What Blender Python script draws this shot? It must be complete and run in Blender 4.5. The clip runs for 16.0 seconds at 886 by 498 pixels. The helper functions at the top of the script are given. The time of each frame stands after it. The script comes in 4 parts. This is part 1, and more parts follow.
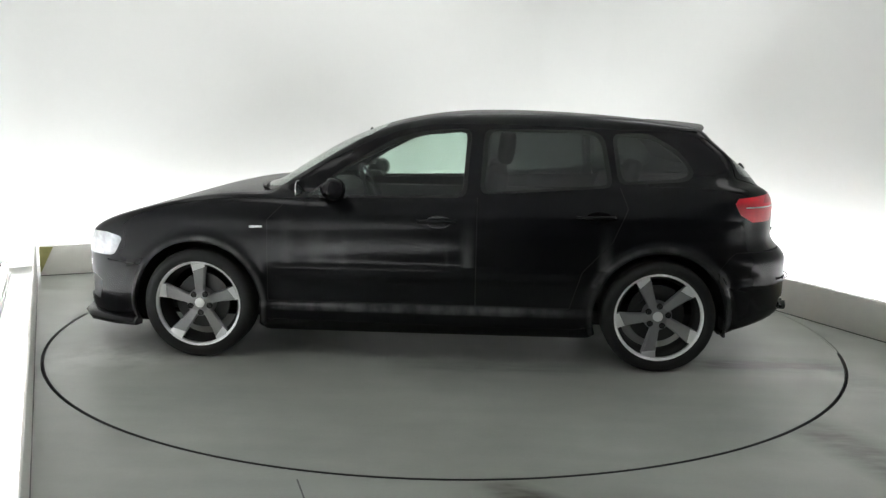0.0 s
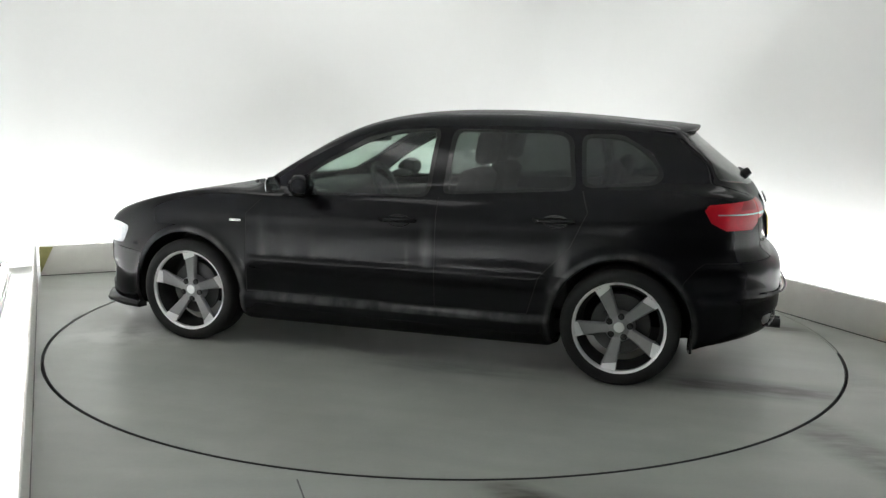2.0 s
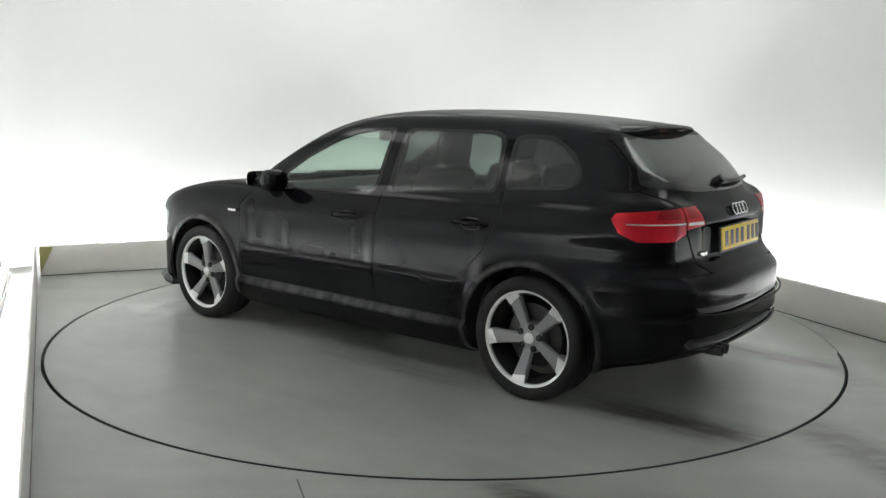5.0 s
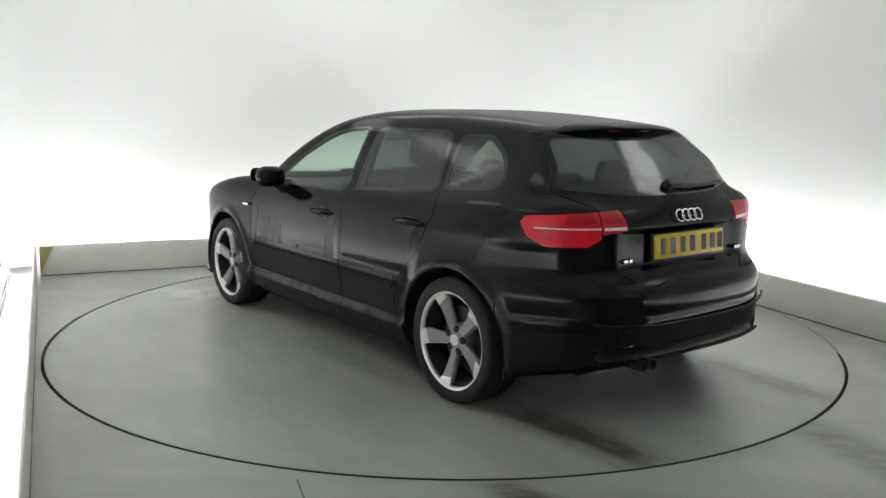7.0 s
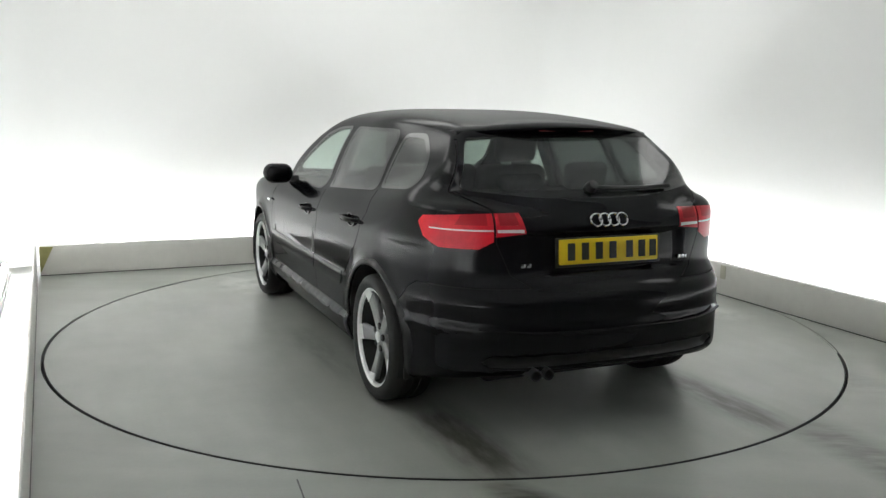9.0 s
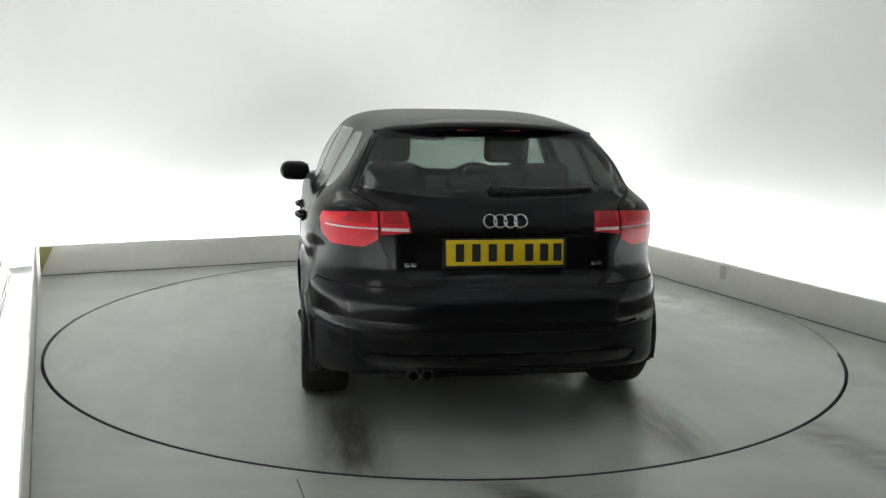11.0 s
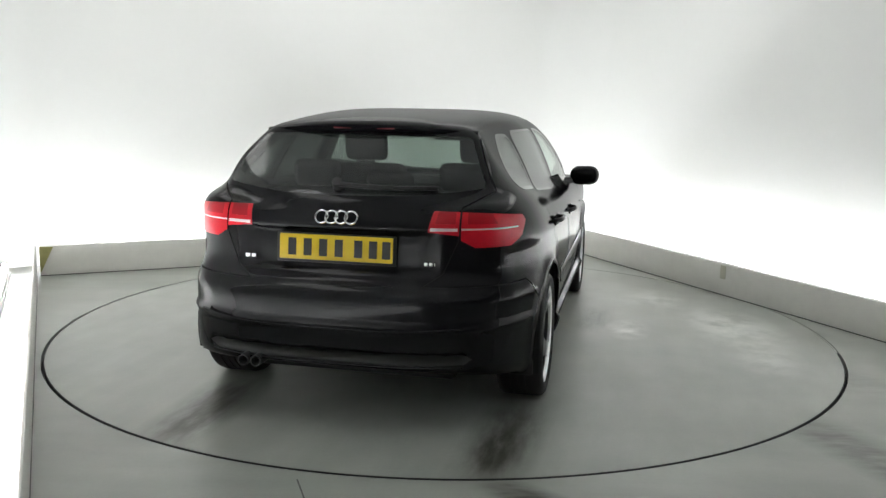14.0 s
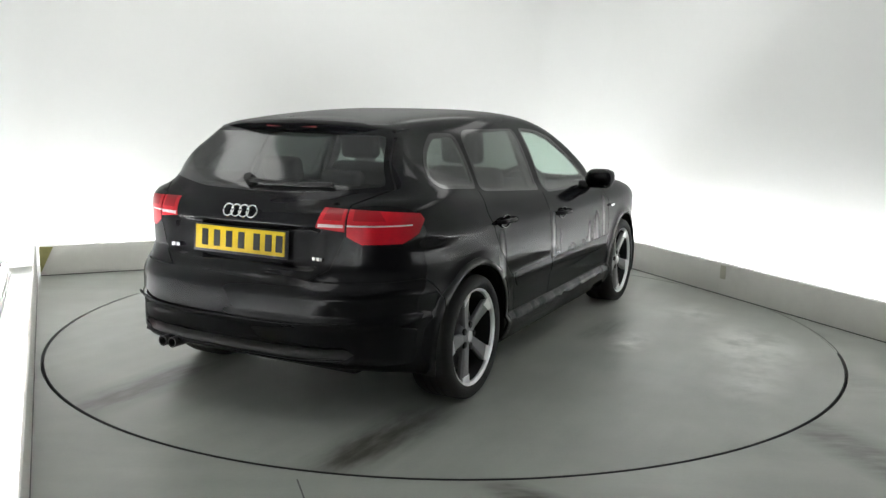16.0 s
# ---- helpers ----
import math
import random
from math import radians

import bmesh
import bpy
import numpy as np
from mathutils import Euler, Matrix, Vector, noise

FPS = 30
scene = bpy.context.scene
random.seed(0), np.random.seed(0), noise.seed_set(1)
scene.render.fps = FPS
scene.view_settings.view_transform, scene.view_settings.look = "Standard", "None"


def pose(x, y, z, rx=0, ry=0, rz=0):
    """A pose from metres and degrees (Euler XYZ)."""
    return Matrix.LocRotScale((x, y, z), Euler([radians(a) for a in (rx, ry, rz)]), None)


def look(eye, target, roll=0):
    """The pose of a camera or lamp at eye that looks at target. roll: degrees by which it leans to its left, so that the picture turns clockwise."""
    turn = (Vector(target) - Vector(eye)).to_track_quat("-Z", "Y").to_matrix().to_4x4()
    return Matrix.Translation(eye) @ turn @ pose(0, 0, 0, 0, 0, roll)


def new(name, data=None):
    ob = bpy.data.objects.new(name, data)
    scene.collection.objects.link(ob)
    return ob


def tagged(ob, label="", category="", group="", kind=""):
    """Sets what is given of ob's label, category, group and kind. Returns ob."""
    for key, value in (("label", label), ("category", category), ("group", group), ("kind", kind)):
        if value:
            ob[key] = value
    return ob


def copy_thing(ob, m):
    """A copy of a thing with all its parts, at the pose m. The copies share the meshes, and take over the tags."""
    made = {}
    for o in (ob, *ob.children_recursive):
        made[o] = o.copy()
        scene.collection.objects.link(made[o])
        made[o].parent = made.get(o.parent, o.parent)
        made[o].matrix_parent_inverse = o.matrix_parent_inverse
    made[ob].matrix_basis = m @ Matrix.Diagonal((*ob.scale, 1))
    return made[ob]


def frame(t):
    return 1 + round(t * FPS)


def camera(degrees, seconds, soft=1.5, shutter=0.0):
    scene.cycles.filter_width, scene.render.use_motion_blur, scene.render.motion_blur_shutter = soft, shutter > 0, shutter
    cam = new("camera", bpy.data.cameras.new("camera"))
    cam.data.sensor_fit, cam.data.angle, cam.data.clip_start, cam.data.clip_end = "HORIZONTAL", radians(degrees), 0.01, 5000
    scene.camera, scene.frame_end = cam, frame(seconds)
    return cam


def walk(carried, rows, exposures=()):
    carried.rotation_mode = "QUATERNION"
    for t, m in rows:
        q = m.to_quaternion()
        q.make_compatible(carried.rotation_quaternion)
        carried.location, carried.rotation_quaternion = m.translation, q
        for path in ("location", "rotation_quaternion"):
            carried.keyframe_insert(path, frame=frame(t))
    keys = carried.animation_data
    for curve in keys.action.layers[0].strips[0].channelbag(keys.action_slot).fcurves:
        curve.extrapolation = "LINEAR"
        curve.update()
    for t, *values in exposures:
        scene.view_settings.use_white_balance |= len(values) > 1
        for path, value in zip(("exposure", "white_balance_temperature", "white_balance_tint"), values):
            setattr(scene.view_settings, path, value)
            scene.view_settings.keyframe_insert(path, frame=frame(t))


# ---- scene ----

# ---------------------------------------------------------------- camera
EYE_POINT = Vector((0.0, -5.618, 1.435))
YAW, PITCH, ROLL = radians(-0.182), radians(9.390), 0.920
AIM = EYE_POINT + Vector((math.sin(YAW) * math.cos(PITCH), math.cos(YAW) * math.cos(PITCH), -math.sin(PITCH)))
cam = camera(54.32, 16.0, soft=1.4)
STAND = look(EYE_POINT, AIM, ROLL)
walk(cam, [(0, STAND), (16, STAND)], exposures=[(0, 0.0), (16, 0.0)])

# ---------------------------------------------------------------- light
world = bpy.data.worlds.new("world")
scene.world = world
world.use_nodes = True
world.node_tree.nodes["Background"].inputs[0].default_value = (0.9, 0.95, 1.0, 1)
world.node_tree.nodes["Background"].inputs[1].default_value = 0.02
TUBE_STRENGTH = 84.0
CEILING_STRENGTH = 2.0

# the booth is turned against the camera: a runs along its back wall, b towards it
BOOTH = radians(24.2)
UA = Vector((math.cos(BOOTH), math.sin(BOOTH), 0))
UB = Vector((-math.sin(BOOTH), math.cos(BOOTH), 0))


def rc(a, b, z=0.0):
    return UA * a + UB * b + Vector((0, 0, z))


KERB_L, KERB_R, KERB_B, KERB_H = -2.49, 2.425, 2.60, 0.25
WALL_L, WALL_R, WALL_B, WALL_F = -3.02, 3.02, 3.12, -7.2
RING = 2.445
AXLE, HUB_Z = 1.289, 0.308


# ---------------------------------------------------------------- materials
def mat(name, base=(0.5, 0.5, 0.5), rough=0.5, metal=0.0, coat=0.0, coat_rough=0.05, emit=0.0, spec=0.5,
        grain=None, bump=None, trans=0.0, ior=1.45):
    """grain: (scale, amount, scale2, amount2) value noise in the base colour; bump: (scale, height)."""
    m = bpy.data.materials.new(name)
    m.use_nodes = True
    nt = m.node_tree
    b = nt.nodes["Principled BSDF"]
    b.inputs["Base Color"].default_value = (*base, 1)
    b.inputs["Roughness"].default_value = rough
    b.inputs["Metallic"].default_value = metal
    b.inputs["Coat Weight"].default_value = coat
    b.inputs["Coat Roughness"].default_value = coat_rough
    b.inputs["Specular IOR Level"].default_value = spec
    b.inputs["Transmission Weight"].default_value = trans
    b.inputs["IOR"].default_value = ior
    if emit:
        b.inputs["Emission Color"].default_value = (*base, 1)
        b.inputs["Emission Strength"].default_value = emit
    co = nt.nodes.new("ShaderNodeTexCoord")
    if grain:
        s1, a1, s2, a2 = grain
        n1 = nt.nodes.new("ShaderNodeTexNoise")
        n2 = nt.nodes.new("ShaderNodeTexNoise")
        for n, s in ((n1, s1), (n2, s2)):
            n.inputs["Scale"].default_value = s
            n.inputs["Detail"].default_value = 5
            nt.links.new(co.outputs["Object"], n.inputs["Vector"])
        add = nt.nodes.new("ShaderNodeMath")
        add.operation = "MULTIPLY_ADD"
        nt.links.new(n1.outputs["Fac"], add.inputs[0])
        add.inputs[1].default_value = 2 * a1
        add.inputs[2].default_value = 1 - a1
        add2 = nt.nodes.new("ShaderNodeMath")
        add2.operation = "MULTIPLY_ADD"
        nt.links.new(n2.outputs["Fac"], add2.inputs[0])
        add2.inputs[1].default_value = 2 * a2
        nt.links.new(add.outputs[0], add2.inputs[2])
        sub = nt.nodes.new("ShaderNodeMath")
        sub.operation = "SUBTRACT"
        nt.links.new(add2.outputs[0], sub.inputs[0])
        sub.inputs[1].default_value = a2
        mul = nt.nodes.new("ShaderNodeVectorMath")
        mul.operation = "SCALE"
        mul.inputs[0].default_value = base
        nt.links.new(sub.outputs[0], mul.inputs["Scale"])
        nt.links.new(mul.outputs[0], b.inputs["Base Color"])
    if bump:
        n3 = nt.nodes.new("ShaderNodeTexNoise")
        n3.inputs["Scale"].default_value = bump[0]
        n3.inputs["Detail"].default_value = 4
        nt.links.new(co.outputs["Object"], n3.inputs["Vector"])
        bp = nt.nodes.new("ShaderNodeBump")
        bp.inputs["Distance"].default_value = bump[1]
        bp.inputs["Strength"].default_value = 1
        nt.links.new(n3.outputs["Fac"], bp.inputs["Height"])
        nt.links.new(bp.outputs["Normal"], b.inputs["Normal"])
    return m


def glass(name, tint, see, gloss_rough=0.06, film=0.0):
    """A tinted pane: a see-through share with a Fresnel gloss over it."""
    m = bpy.data.materials.new(name)
    m.use_nodes = True
    nt = m.node_tree
    nt.nodes.remove(nt.nodes["Principled BSDF"])
    tr = nt.nodes.new("ShaderNodeBsdfTransparent")
    tr.inputs[0].default_value = (*[c * see for c in tint], 1)
    gl = nt.nodes.new("ShaderNodeBsdfGlossy")
    gl.inputs["Roughness"].default_value = gloss_rough
    lw = nt.nodes.new("ShaderNodeLayerWeight")
    lw.inputs[0].default_value = 0.5
    pw = nt.nodes.new("ShaderNodeMath")
    pw.operation = "POWER"
    pw.inputs[1].default_value = 4.0
    nt.links.new(lw.outputs["Facing"], pw.inputs[0])
    fr = nt.nodes.new("ShaderNodeMath")
    fr.operation = "MULTIPLY_ADD"
    fr.inputs[1].default_value = 0.85
    fr.inputs[2].default_value = 0.05
    nt.links.new(pw.outputs[0], fr.inputs[0])
    mx = nt.nodes.new("ShaderNodeMixShader")
    nt.links.new(fr.outputs[0], mx.inputs[0])
    nt.links.new(tr.outputs[0], mx.inputs[1])
    nt.links.new(gl.outputs[0], mx.inputs[2])
    last = mx.outputs[0]
    if film:
        # a thin dusty film on the pane
        dust = nt.nodes.new("ShaderNodeBsdfDiffuse")
        dust.inputs[0].default_value = (0.45, 0.46, 0.46, 1)
        co = nt.nodes.new("ShaderNodeTexCoord")
        nz = nt.nodes.new("ShaderNodeTexNoise")
        nz.inputs["Scale"].default_value = 3.5
        nz.inputs["Detail"].default_value = 3
        nt.links.new(co.outputs["Object"], nz.inputs["Vector"])
        amount = nt.nodes.new("ShaderNodeMath")
        amount.operation = "MULTIPLY"
        amount.inputs[1].default_value = 2 * film
        nt.links.new(nz.outputs["Fac"], amount.inputs[0])
        over = nt.nodes.new("ShaderNodeMixShader")
        nt.links.new(amount.outputs[0], over.inputs[0])
        nt.links.new(last, over.inputs[1])
        nt.links.new(dust.outputs[0], over.inputs[2])
        last = over.outputs[0]
    nt.links.new(last, nt.nodes["Material Output"].inputs[0])
    return m


def concrete(name, base, marks=None):
    """Painted grey floor: blotches, scuffs and varying gloss. marks: (x, y, half length, half width, turn) of dark rubber smears."""
    m = bpy.data.materials.new(name)
    m.use_nodes = True
    nt = m.node_tree
    b = nt.nodes["Principled BSDF"]
    co = nt.nodes.new("ShaderNodeTexCoord")

    def nz(scale, detail, rough=0.55, dist=0.0, stretch=None):
        n = nt.nodes.new("ShaderNodeTexNoise")
        n.inputs["Scale"].default_value = scale
        n.inputs["Detail"].default_value = detail
        n.inputs["Roughness"].default_value = rough
        n.inputs["Distortion"].default_value = dist
        if stretch:
            mp = nt.nodes.new("ShaderNodeMapping")
            mp.inputs["Scale"].default_value = stretch
            nt.links.new(co.outputs["Object"], mp.inputs["Vector"])
            nt.links.new(mp.outputs[0], n.inputs["Vector"])
        else:
            nt.links.new(co.outputs["Object"], n.inputs["Vector"])
        return n.outputs["Fac"]

    def op(kind, x, y, z=None):
        n = nt.nodes.new("ShaderNodeMath")
        n.operation = kind
        for i, v in enumerate((x, y, z)):
            if v is None:
                continue
            if isinstance(v, (int, float)):
                n.inputs[i].default_value = v
            else:
                nt.links.new(v, n.inputs[i])
        return n.outputs[0]

    def ramp(v, lo, hi, a, c, free=False):
        n = nt.nodes.new("ShaderNodeMapRange")
        n.clamp = not free
        n.inputs[1].default_value, n.inputs[2].default_value = lo, hi
        n.inputs[3].default_value, n.inputs[4].default_value = a, c
        nt.links.new(v, n.inputs[0])
        return n.outputs[0]

    value = op("MULTIPLY", ramp(nz(1.1, 3, 0.5), 0.3, 0.7, 0.84, 1.13, True), ramp(nz(7, 4, 0.5), 0.25, 0.75, 0.96, 1.035, True))
    value = op("MULTIPLY", value, ramp(nz(55, 4), 0.2, 0.8, 0.97, 1.03, True))
    value = op("MULTIPLY", value, ramp(nz(2.2, 3, 0.5, 0.0, (0.5, 2.6, 1.0)), 0.3, 0.7, 1.06, 0.94, True))
    shine = op("MULTIPLY_ADD", ramp(nz(1.3, 2, 0.5), 0.3, 0.7, 0.0, 1.0), 0.11, 0.285)
    sc = nt.nodes.new("ShaderNodeVectorMath")
    sc.operation = "SCALE"
    sc.inputs[0].default_value = base
    nt.links.new(value, sc.inputs["Scale"])
    paint = sc.outputs[0]

    def tinted(paint, factor, colour):
        mix = nt.nodes.new("ShaderNodeMix")
        mix.data_type = "RGBA"
        nt.links.new(factor, mix.inputs["Factor"])
        nt.links.new(paint, mix.inputs[6])
        mix.inputs[7].default_value = (*colour, 1)
        return mix.outputs[2]

    # grime worn into the paint, in broad soft drifts
    paint = tinted(paint, ramp(nz(0.8, 2, 0.5), 0.35, 0.80, 0.0, 0.45, True), (0.31, 0.30, 0.265))
    rubber = ramp(nz(6.0, 5, 0.6, 0.0, (0.7, 2.6, 1)), 0.32, 0.62, 0.40, 1.0)
    speck_sheen = ramp(nz(5.0, 4, 0.55), 0.34, 0.60, 0.0, 1.0)
    for mx, my, hl, hw, turn, depth, kind in marks or ():
        mp = nt.nodes.new("ShaderNodeMapping")
        mp.vector_type = "TEXTURE"
        mp.inputs["Location"].default_value = (mx, my, 0)
        mp.inputs["Rotation"].default_value = (0, 0, radians(turn))
        mp.inputs["Scale"].default_value = (hl, hw, 1)
        nt.links.new(co.outputs["Object"], mp.inputs["Vector"])
        sx = nt.nodes.new("ShaderNodeSeparateXYZ")
        nt.links.new(mp.outputs[0], sx.inputs[0])
        # pale specks and floor reflections, both painted as lighter patches
        if kind == "speck_sheen":
            reach = ramp(op("POWER", op("ADD", op("POWER", op("ABSOLUTE", sx.outputs[0], 0), 2.0), op("POWER", op("ABSOLUTE", sx.outputs[1], 0), 2.0)), 0.5), 0.2, 1.0, 1.0, 0.0)
            paint = tinted(paint, op("MULTIPLY", reach, op("MULTIPLY", speck_sheen, depth)), (0.74, 0.74, 0.70))
            continue
        ax = ramp(op("ABSOLUTE", sx.outputs[0], 0), 0.40, 1.0, 1.0, 0.0)
        ay = ramp(op("ABSOLUTE", sx.outputs[1], 0), 0.30, 1.0, 1.0, 0.0)
        paint = tinted(paint, op("MULTIPLY", op("MULTIPLY", ax, ay), op("MULTIPLY", rubber, depth)), (0.042, 0.036, 0.026))
    nt.links.new(paint, b.inputs["Base Color"])
    nt.links.new(shine, b.inputs["Roughness"])
    b.inputs["Specular IOR Level"].default_value = 0.5
    bp = nt.nodes.new("ShaderNodeBump")
    bp.inputs["Distance"].default_value = 0.0003
    bp.inputs["Strength"].default_value = 0.5
    nt.links.new(nz(40, 3, 0.5), bp.inputs["Height"])
    nt.links.new(bp.outputs["Normal"], b.inputs["Normal"])
    return m


M_WALL = mat("white_painted_wall", (0.86, 0.865, 0.85), 0.6, grain=(0.5, 0.02, 20, 0.01), bump=(60, 0.0006))
M_CEIL = mat("ceiling_paint", (0.62, 0.63, 0.62), 0.8, grain=(0.8, 0.03, 15, 0.02))
M_REAR = mat("unseen_dark_wall", (0.05, 0.05, 0.05), 0.8, grain=(0.8, 0.2, 12, 0.1))
M_KERB = mat("white_board", (0.86, 0.845, 0.80), 0.34, grain=(1.3, 0.06, 14, 0.05), bump=(30, 0.0008))
M_STAIN = mat("yellowed_sealant", (0.50, 0.47, 0.20), 0.6, grain=(20, 0.2, 60, 0.1))
M_TUBE = mat("fluorescent_tube", (0.965, 0.98, 1.0), 0.4, emit=TUBE_STRENGTH)
M_PANEL = mat("fill_panel_diffuser", (1.0, 1.0, 0.98), 0.4, emit=CEILING_STRENGTH)
M_BATTEN = mat("white_enamel", (0.75, 0.75, 0.74), 0.35)
M_CONTACT = mat("grey_contact_shade", (0.15, 0.15, 0.145), 0.6, grain=(9, 0.3, 60, 0.2))
M_CABLE = mat("grey_cable", (0.12, 0.12, 0.12), 0.5)
M_FLOOR = concrete("grey_painted_concrete", (0.372, 0.392, 0.360),
                   [(1.82, -2.13, 0.60, 0.20, -72, 0.62, "rubber"), (0.34, -2.60, 0.26, 0.11, -40, 0.9, "rubber"), (2.2, -1.0, 0.5, 0.25, -65, 0.3, "rubber"),
                    (2.25, 0.2, 0.7, 0.14, -66, 0.35, "rubber")])
M_DISC = concrete("grey_turntable_paint", (0.372, 0.392, 0.360),
                  [(-1.90, 0.73, 0.62, 0.20, 2, 0.80, "rubber"), (-1.93, 0.73, 0.42, 0.085, 2, 0.95, "rubber"), (-1.88, -0.70, 0.62, 0.19, -2, 0.80, "rubber"),
                   (-2.03, -0.69, 0.36, 0.085, -2, 0.95, "rubber"), (-0.35, 0.94, 0.75, 0.13, 0, 0.45, "rubber"), (0.42, -0.96, 0.40, 0.15, 0, 0.50, "rubber"),
                   (0.45, -1.88, 0.70, 0.35, 15, 0.75, "speck_sheen"), (0.20, -1.20, 0.30, 0.16, 0, 0.85, "speck_sheen"), (1.75, 0.95, 0.55, 0.40, 20, 0.60, "speck_sheen"),
                   (-0.3, -2.0, 0.45, 0.25, 0, 0.5, "speck_sheen"), (1.2, -1.4, 0.4, 0.3, 0, 0.45, "speck_sheen")])
M_GAP = mat("black_gap", (0.012, 0.012, 0.012), 0.8)



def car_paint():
    """Black lacquer; reflections and rinse film painted in as pale runs below the handles and a haze over the door
    mouldings.
    """
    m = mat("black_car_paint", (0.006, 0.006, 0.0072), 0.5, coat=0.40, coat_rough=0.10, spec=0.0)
    nt = m.node_tree
    b = nt.nodes["Principled BSDF"]
    co = nt.nodes.new("ShaderNodeTexCoord")
    sx = nt.nodes.new("ShaderNodeSeparateXYZ")
    nt.links.new(co.outputs["Object"], sx.inputs[0])

    def op(kind, x, y, z=None):
        n = nt.nodes.new("ShaderNodeMath")
        n.operation = kind
        for i, v in enumerate((x, y, z)):
            if v is None:
                continue
            if isinstance(v, (int, float)):
                n.inputs[i].default_value = v
            else:
                nt.links.new(v, n.inputs[i])
        return n.outputs[0]

    def ramp(v, lo, hi, a=0.0, c=1.0):
        n = nt.nodes.new("ShaderNodeMapRange")
        n.interpolation_type = "SMOOTHSTEP"
        n.inputs[1].default_value, n.inputs[2].default_value = lo, hi
        n.inputs[3].default_value, n.inputs[4].default_value = a, c
        nt.links.new(v, n.inputs[0])
        return n.outputs[0]

    def noise(scale, stretch):
        mp = nt.nodes.new("ShaderNodeMapping")
        mp.inputs["Scale"].default_value = stretch
        nt.links.new(co.outputs["Object"], mp.inputs["Vector"])
        n = nt.nodes.new("ShaderNodeTexNoise")
        n.inputs["Scale"].default_value = scale
        n.inputs["Detail"].default_value = 5
        nt.links.new(mp.outputs[0], n.inputs["Vector"])
        return n.outputs["Fac"]

    x, y, z = sx.outputs
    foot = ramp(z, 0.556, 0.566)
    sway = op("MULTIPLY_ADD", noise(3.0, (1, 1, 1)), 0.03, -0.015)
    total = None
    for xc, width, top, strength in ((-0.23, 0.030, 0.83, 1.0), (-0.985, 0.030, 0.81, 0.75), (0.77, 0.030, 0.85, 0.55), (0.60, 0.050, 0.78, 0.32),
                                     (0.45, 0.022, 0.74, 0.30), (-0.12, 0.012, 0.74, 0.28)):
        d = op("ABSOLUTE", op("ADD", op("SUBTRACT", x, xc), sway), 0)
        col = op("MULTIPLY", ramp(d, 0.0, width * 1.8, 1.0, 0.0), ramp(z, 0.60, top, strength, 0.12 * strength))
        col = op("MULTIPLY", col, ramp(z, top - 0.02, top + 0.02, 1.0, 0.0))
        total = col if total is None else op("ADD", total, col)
    painted_haze = op("MULTIPLY", ramp(z, 0.565, 0.62, 0.20, 0.0), op("MULTIPLY", ramp(x, -0.27, 0.0), ramp(x, 0.60, 0.88, 1.0, 0.35)))
    total = op("ADD", total, op("MULTIPLY", painted_haze, ramp(noise(3.0, (2.5, 1, 1.2)), 0.35, 0.70)))
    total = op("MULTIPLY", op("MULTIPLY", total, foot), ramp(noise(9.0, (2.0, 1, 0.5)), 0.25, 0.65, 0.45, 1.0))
    # painted reflections stay strong on the right flank, faint on the left
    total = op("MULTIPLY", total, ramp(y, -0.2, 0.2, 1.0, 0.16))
    # pale highlights and road film painted along the sills and round the wheel arches
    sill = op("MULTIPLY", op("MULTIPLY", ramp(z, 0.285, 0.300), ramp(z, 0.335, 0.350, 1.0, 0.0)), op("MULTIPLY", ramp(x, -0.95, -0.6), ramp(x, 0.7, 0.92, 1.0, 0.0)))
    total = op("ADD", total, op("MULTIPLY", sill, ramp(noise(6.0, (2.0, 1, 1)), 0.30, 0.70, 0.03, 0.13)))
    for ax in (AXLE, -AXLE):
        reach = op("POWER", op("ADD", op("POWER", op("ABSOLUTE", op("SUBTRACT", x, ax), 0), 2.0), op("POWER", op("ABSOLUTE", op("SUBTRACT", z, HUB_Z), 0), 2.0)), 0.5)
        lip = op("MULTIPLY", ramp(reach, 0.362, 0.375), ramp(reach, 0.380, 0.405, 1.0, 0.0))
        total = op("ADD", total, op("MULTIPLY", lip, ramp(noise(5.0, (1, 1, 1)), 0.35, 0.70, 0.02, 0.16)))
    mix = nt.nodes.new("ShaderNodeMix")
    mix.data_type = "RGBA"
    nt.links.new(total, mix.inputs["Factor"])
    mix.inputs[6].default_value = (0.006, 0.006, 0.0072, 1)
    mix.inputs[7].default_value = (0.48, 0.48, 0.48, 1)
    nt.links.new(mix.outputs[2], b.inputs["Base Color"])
    film = op("MULTIPLY_ADD", noise(2.2, (1, 1, 1)), 0.10, 0.06)
    nt.links.new(film, b.inputs["Coat Roughness"])
    return m


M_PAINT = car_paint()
M_TRIM = mat("black_plastic", (0.012, 0.012, 0.012), 0.45, bump=(300, 0.0004))
M_GLOSS = mat("gloss_black_trim", (0.006, 0.006, 0.006), 0.12)
M_UNDER = mat("underbody", (0.008, 0.008, 0.008), 0.8)
M_CLEAR = glass("green_tinted_glass", (0.86, 1.0, 0.92), 0.80, film=0.03)
M_DARK = glass("privacy_glass", (0.88, 1.0, 0.94), 0.15, 0.20, film=0.05)
M_BACKLIGHT = glass("tinted_rear_window_glass", (0.88, 1.0, 0.94), 0.30, 0.08, film=0.03)
M_RED = mat("red_lamp_lens", (0.60, 0.012, 0.025), 0.30, spec=0.3, coat=0.25, grain=(40, 0.15, 120, 0.1))
M_REDIN = mat("red_lamp_chamber", (0.36, 0.006, 0.014), 0.30, spec=0.3, coat=0.25)
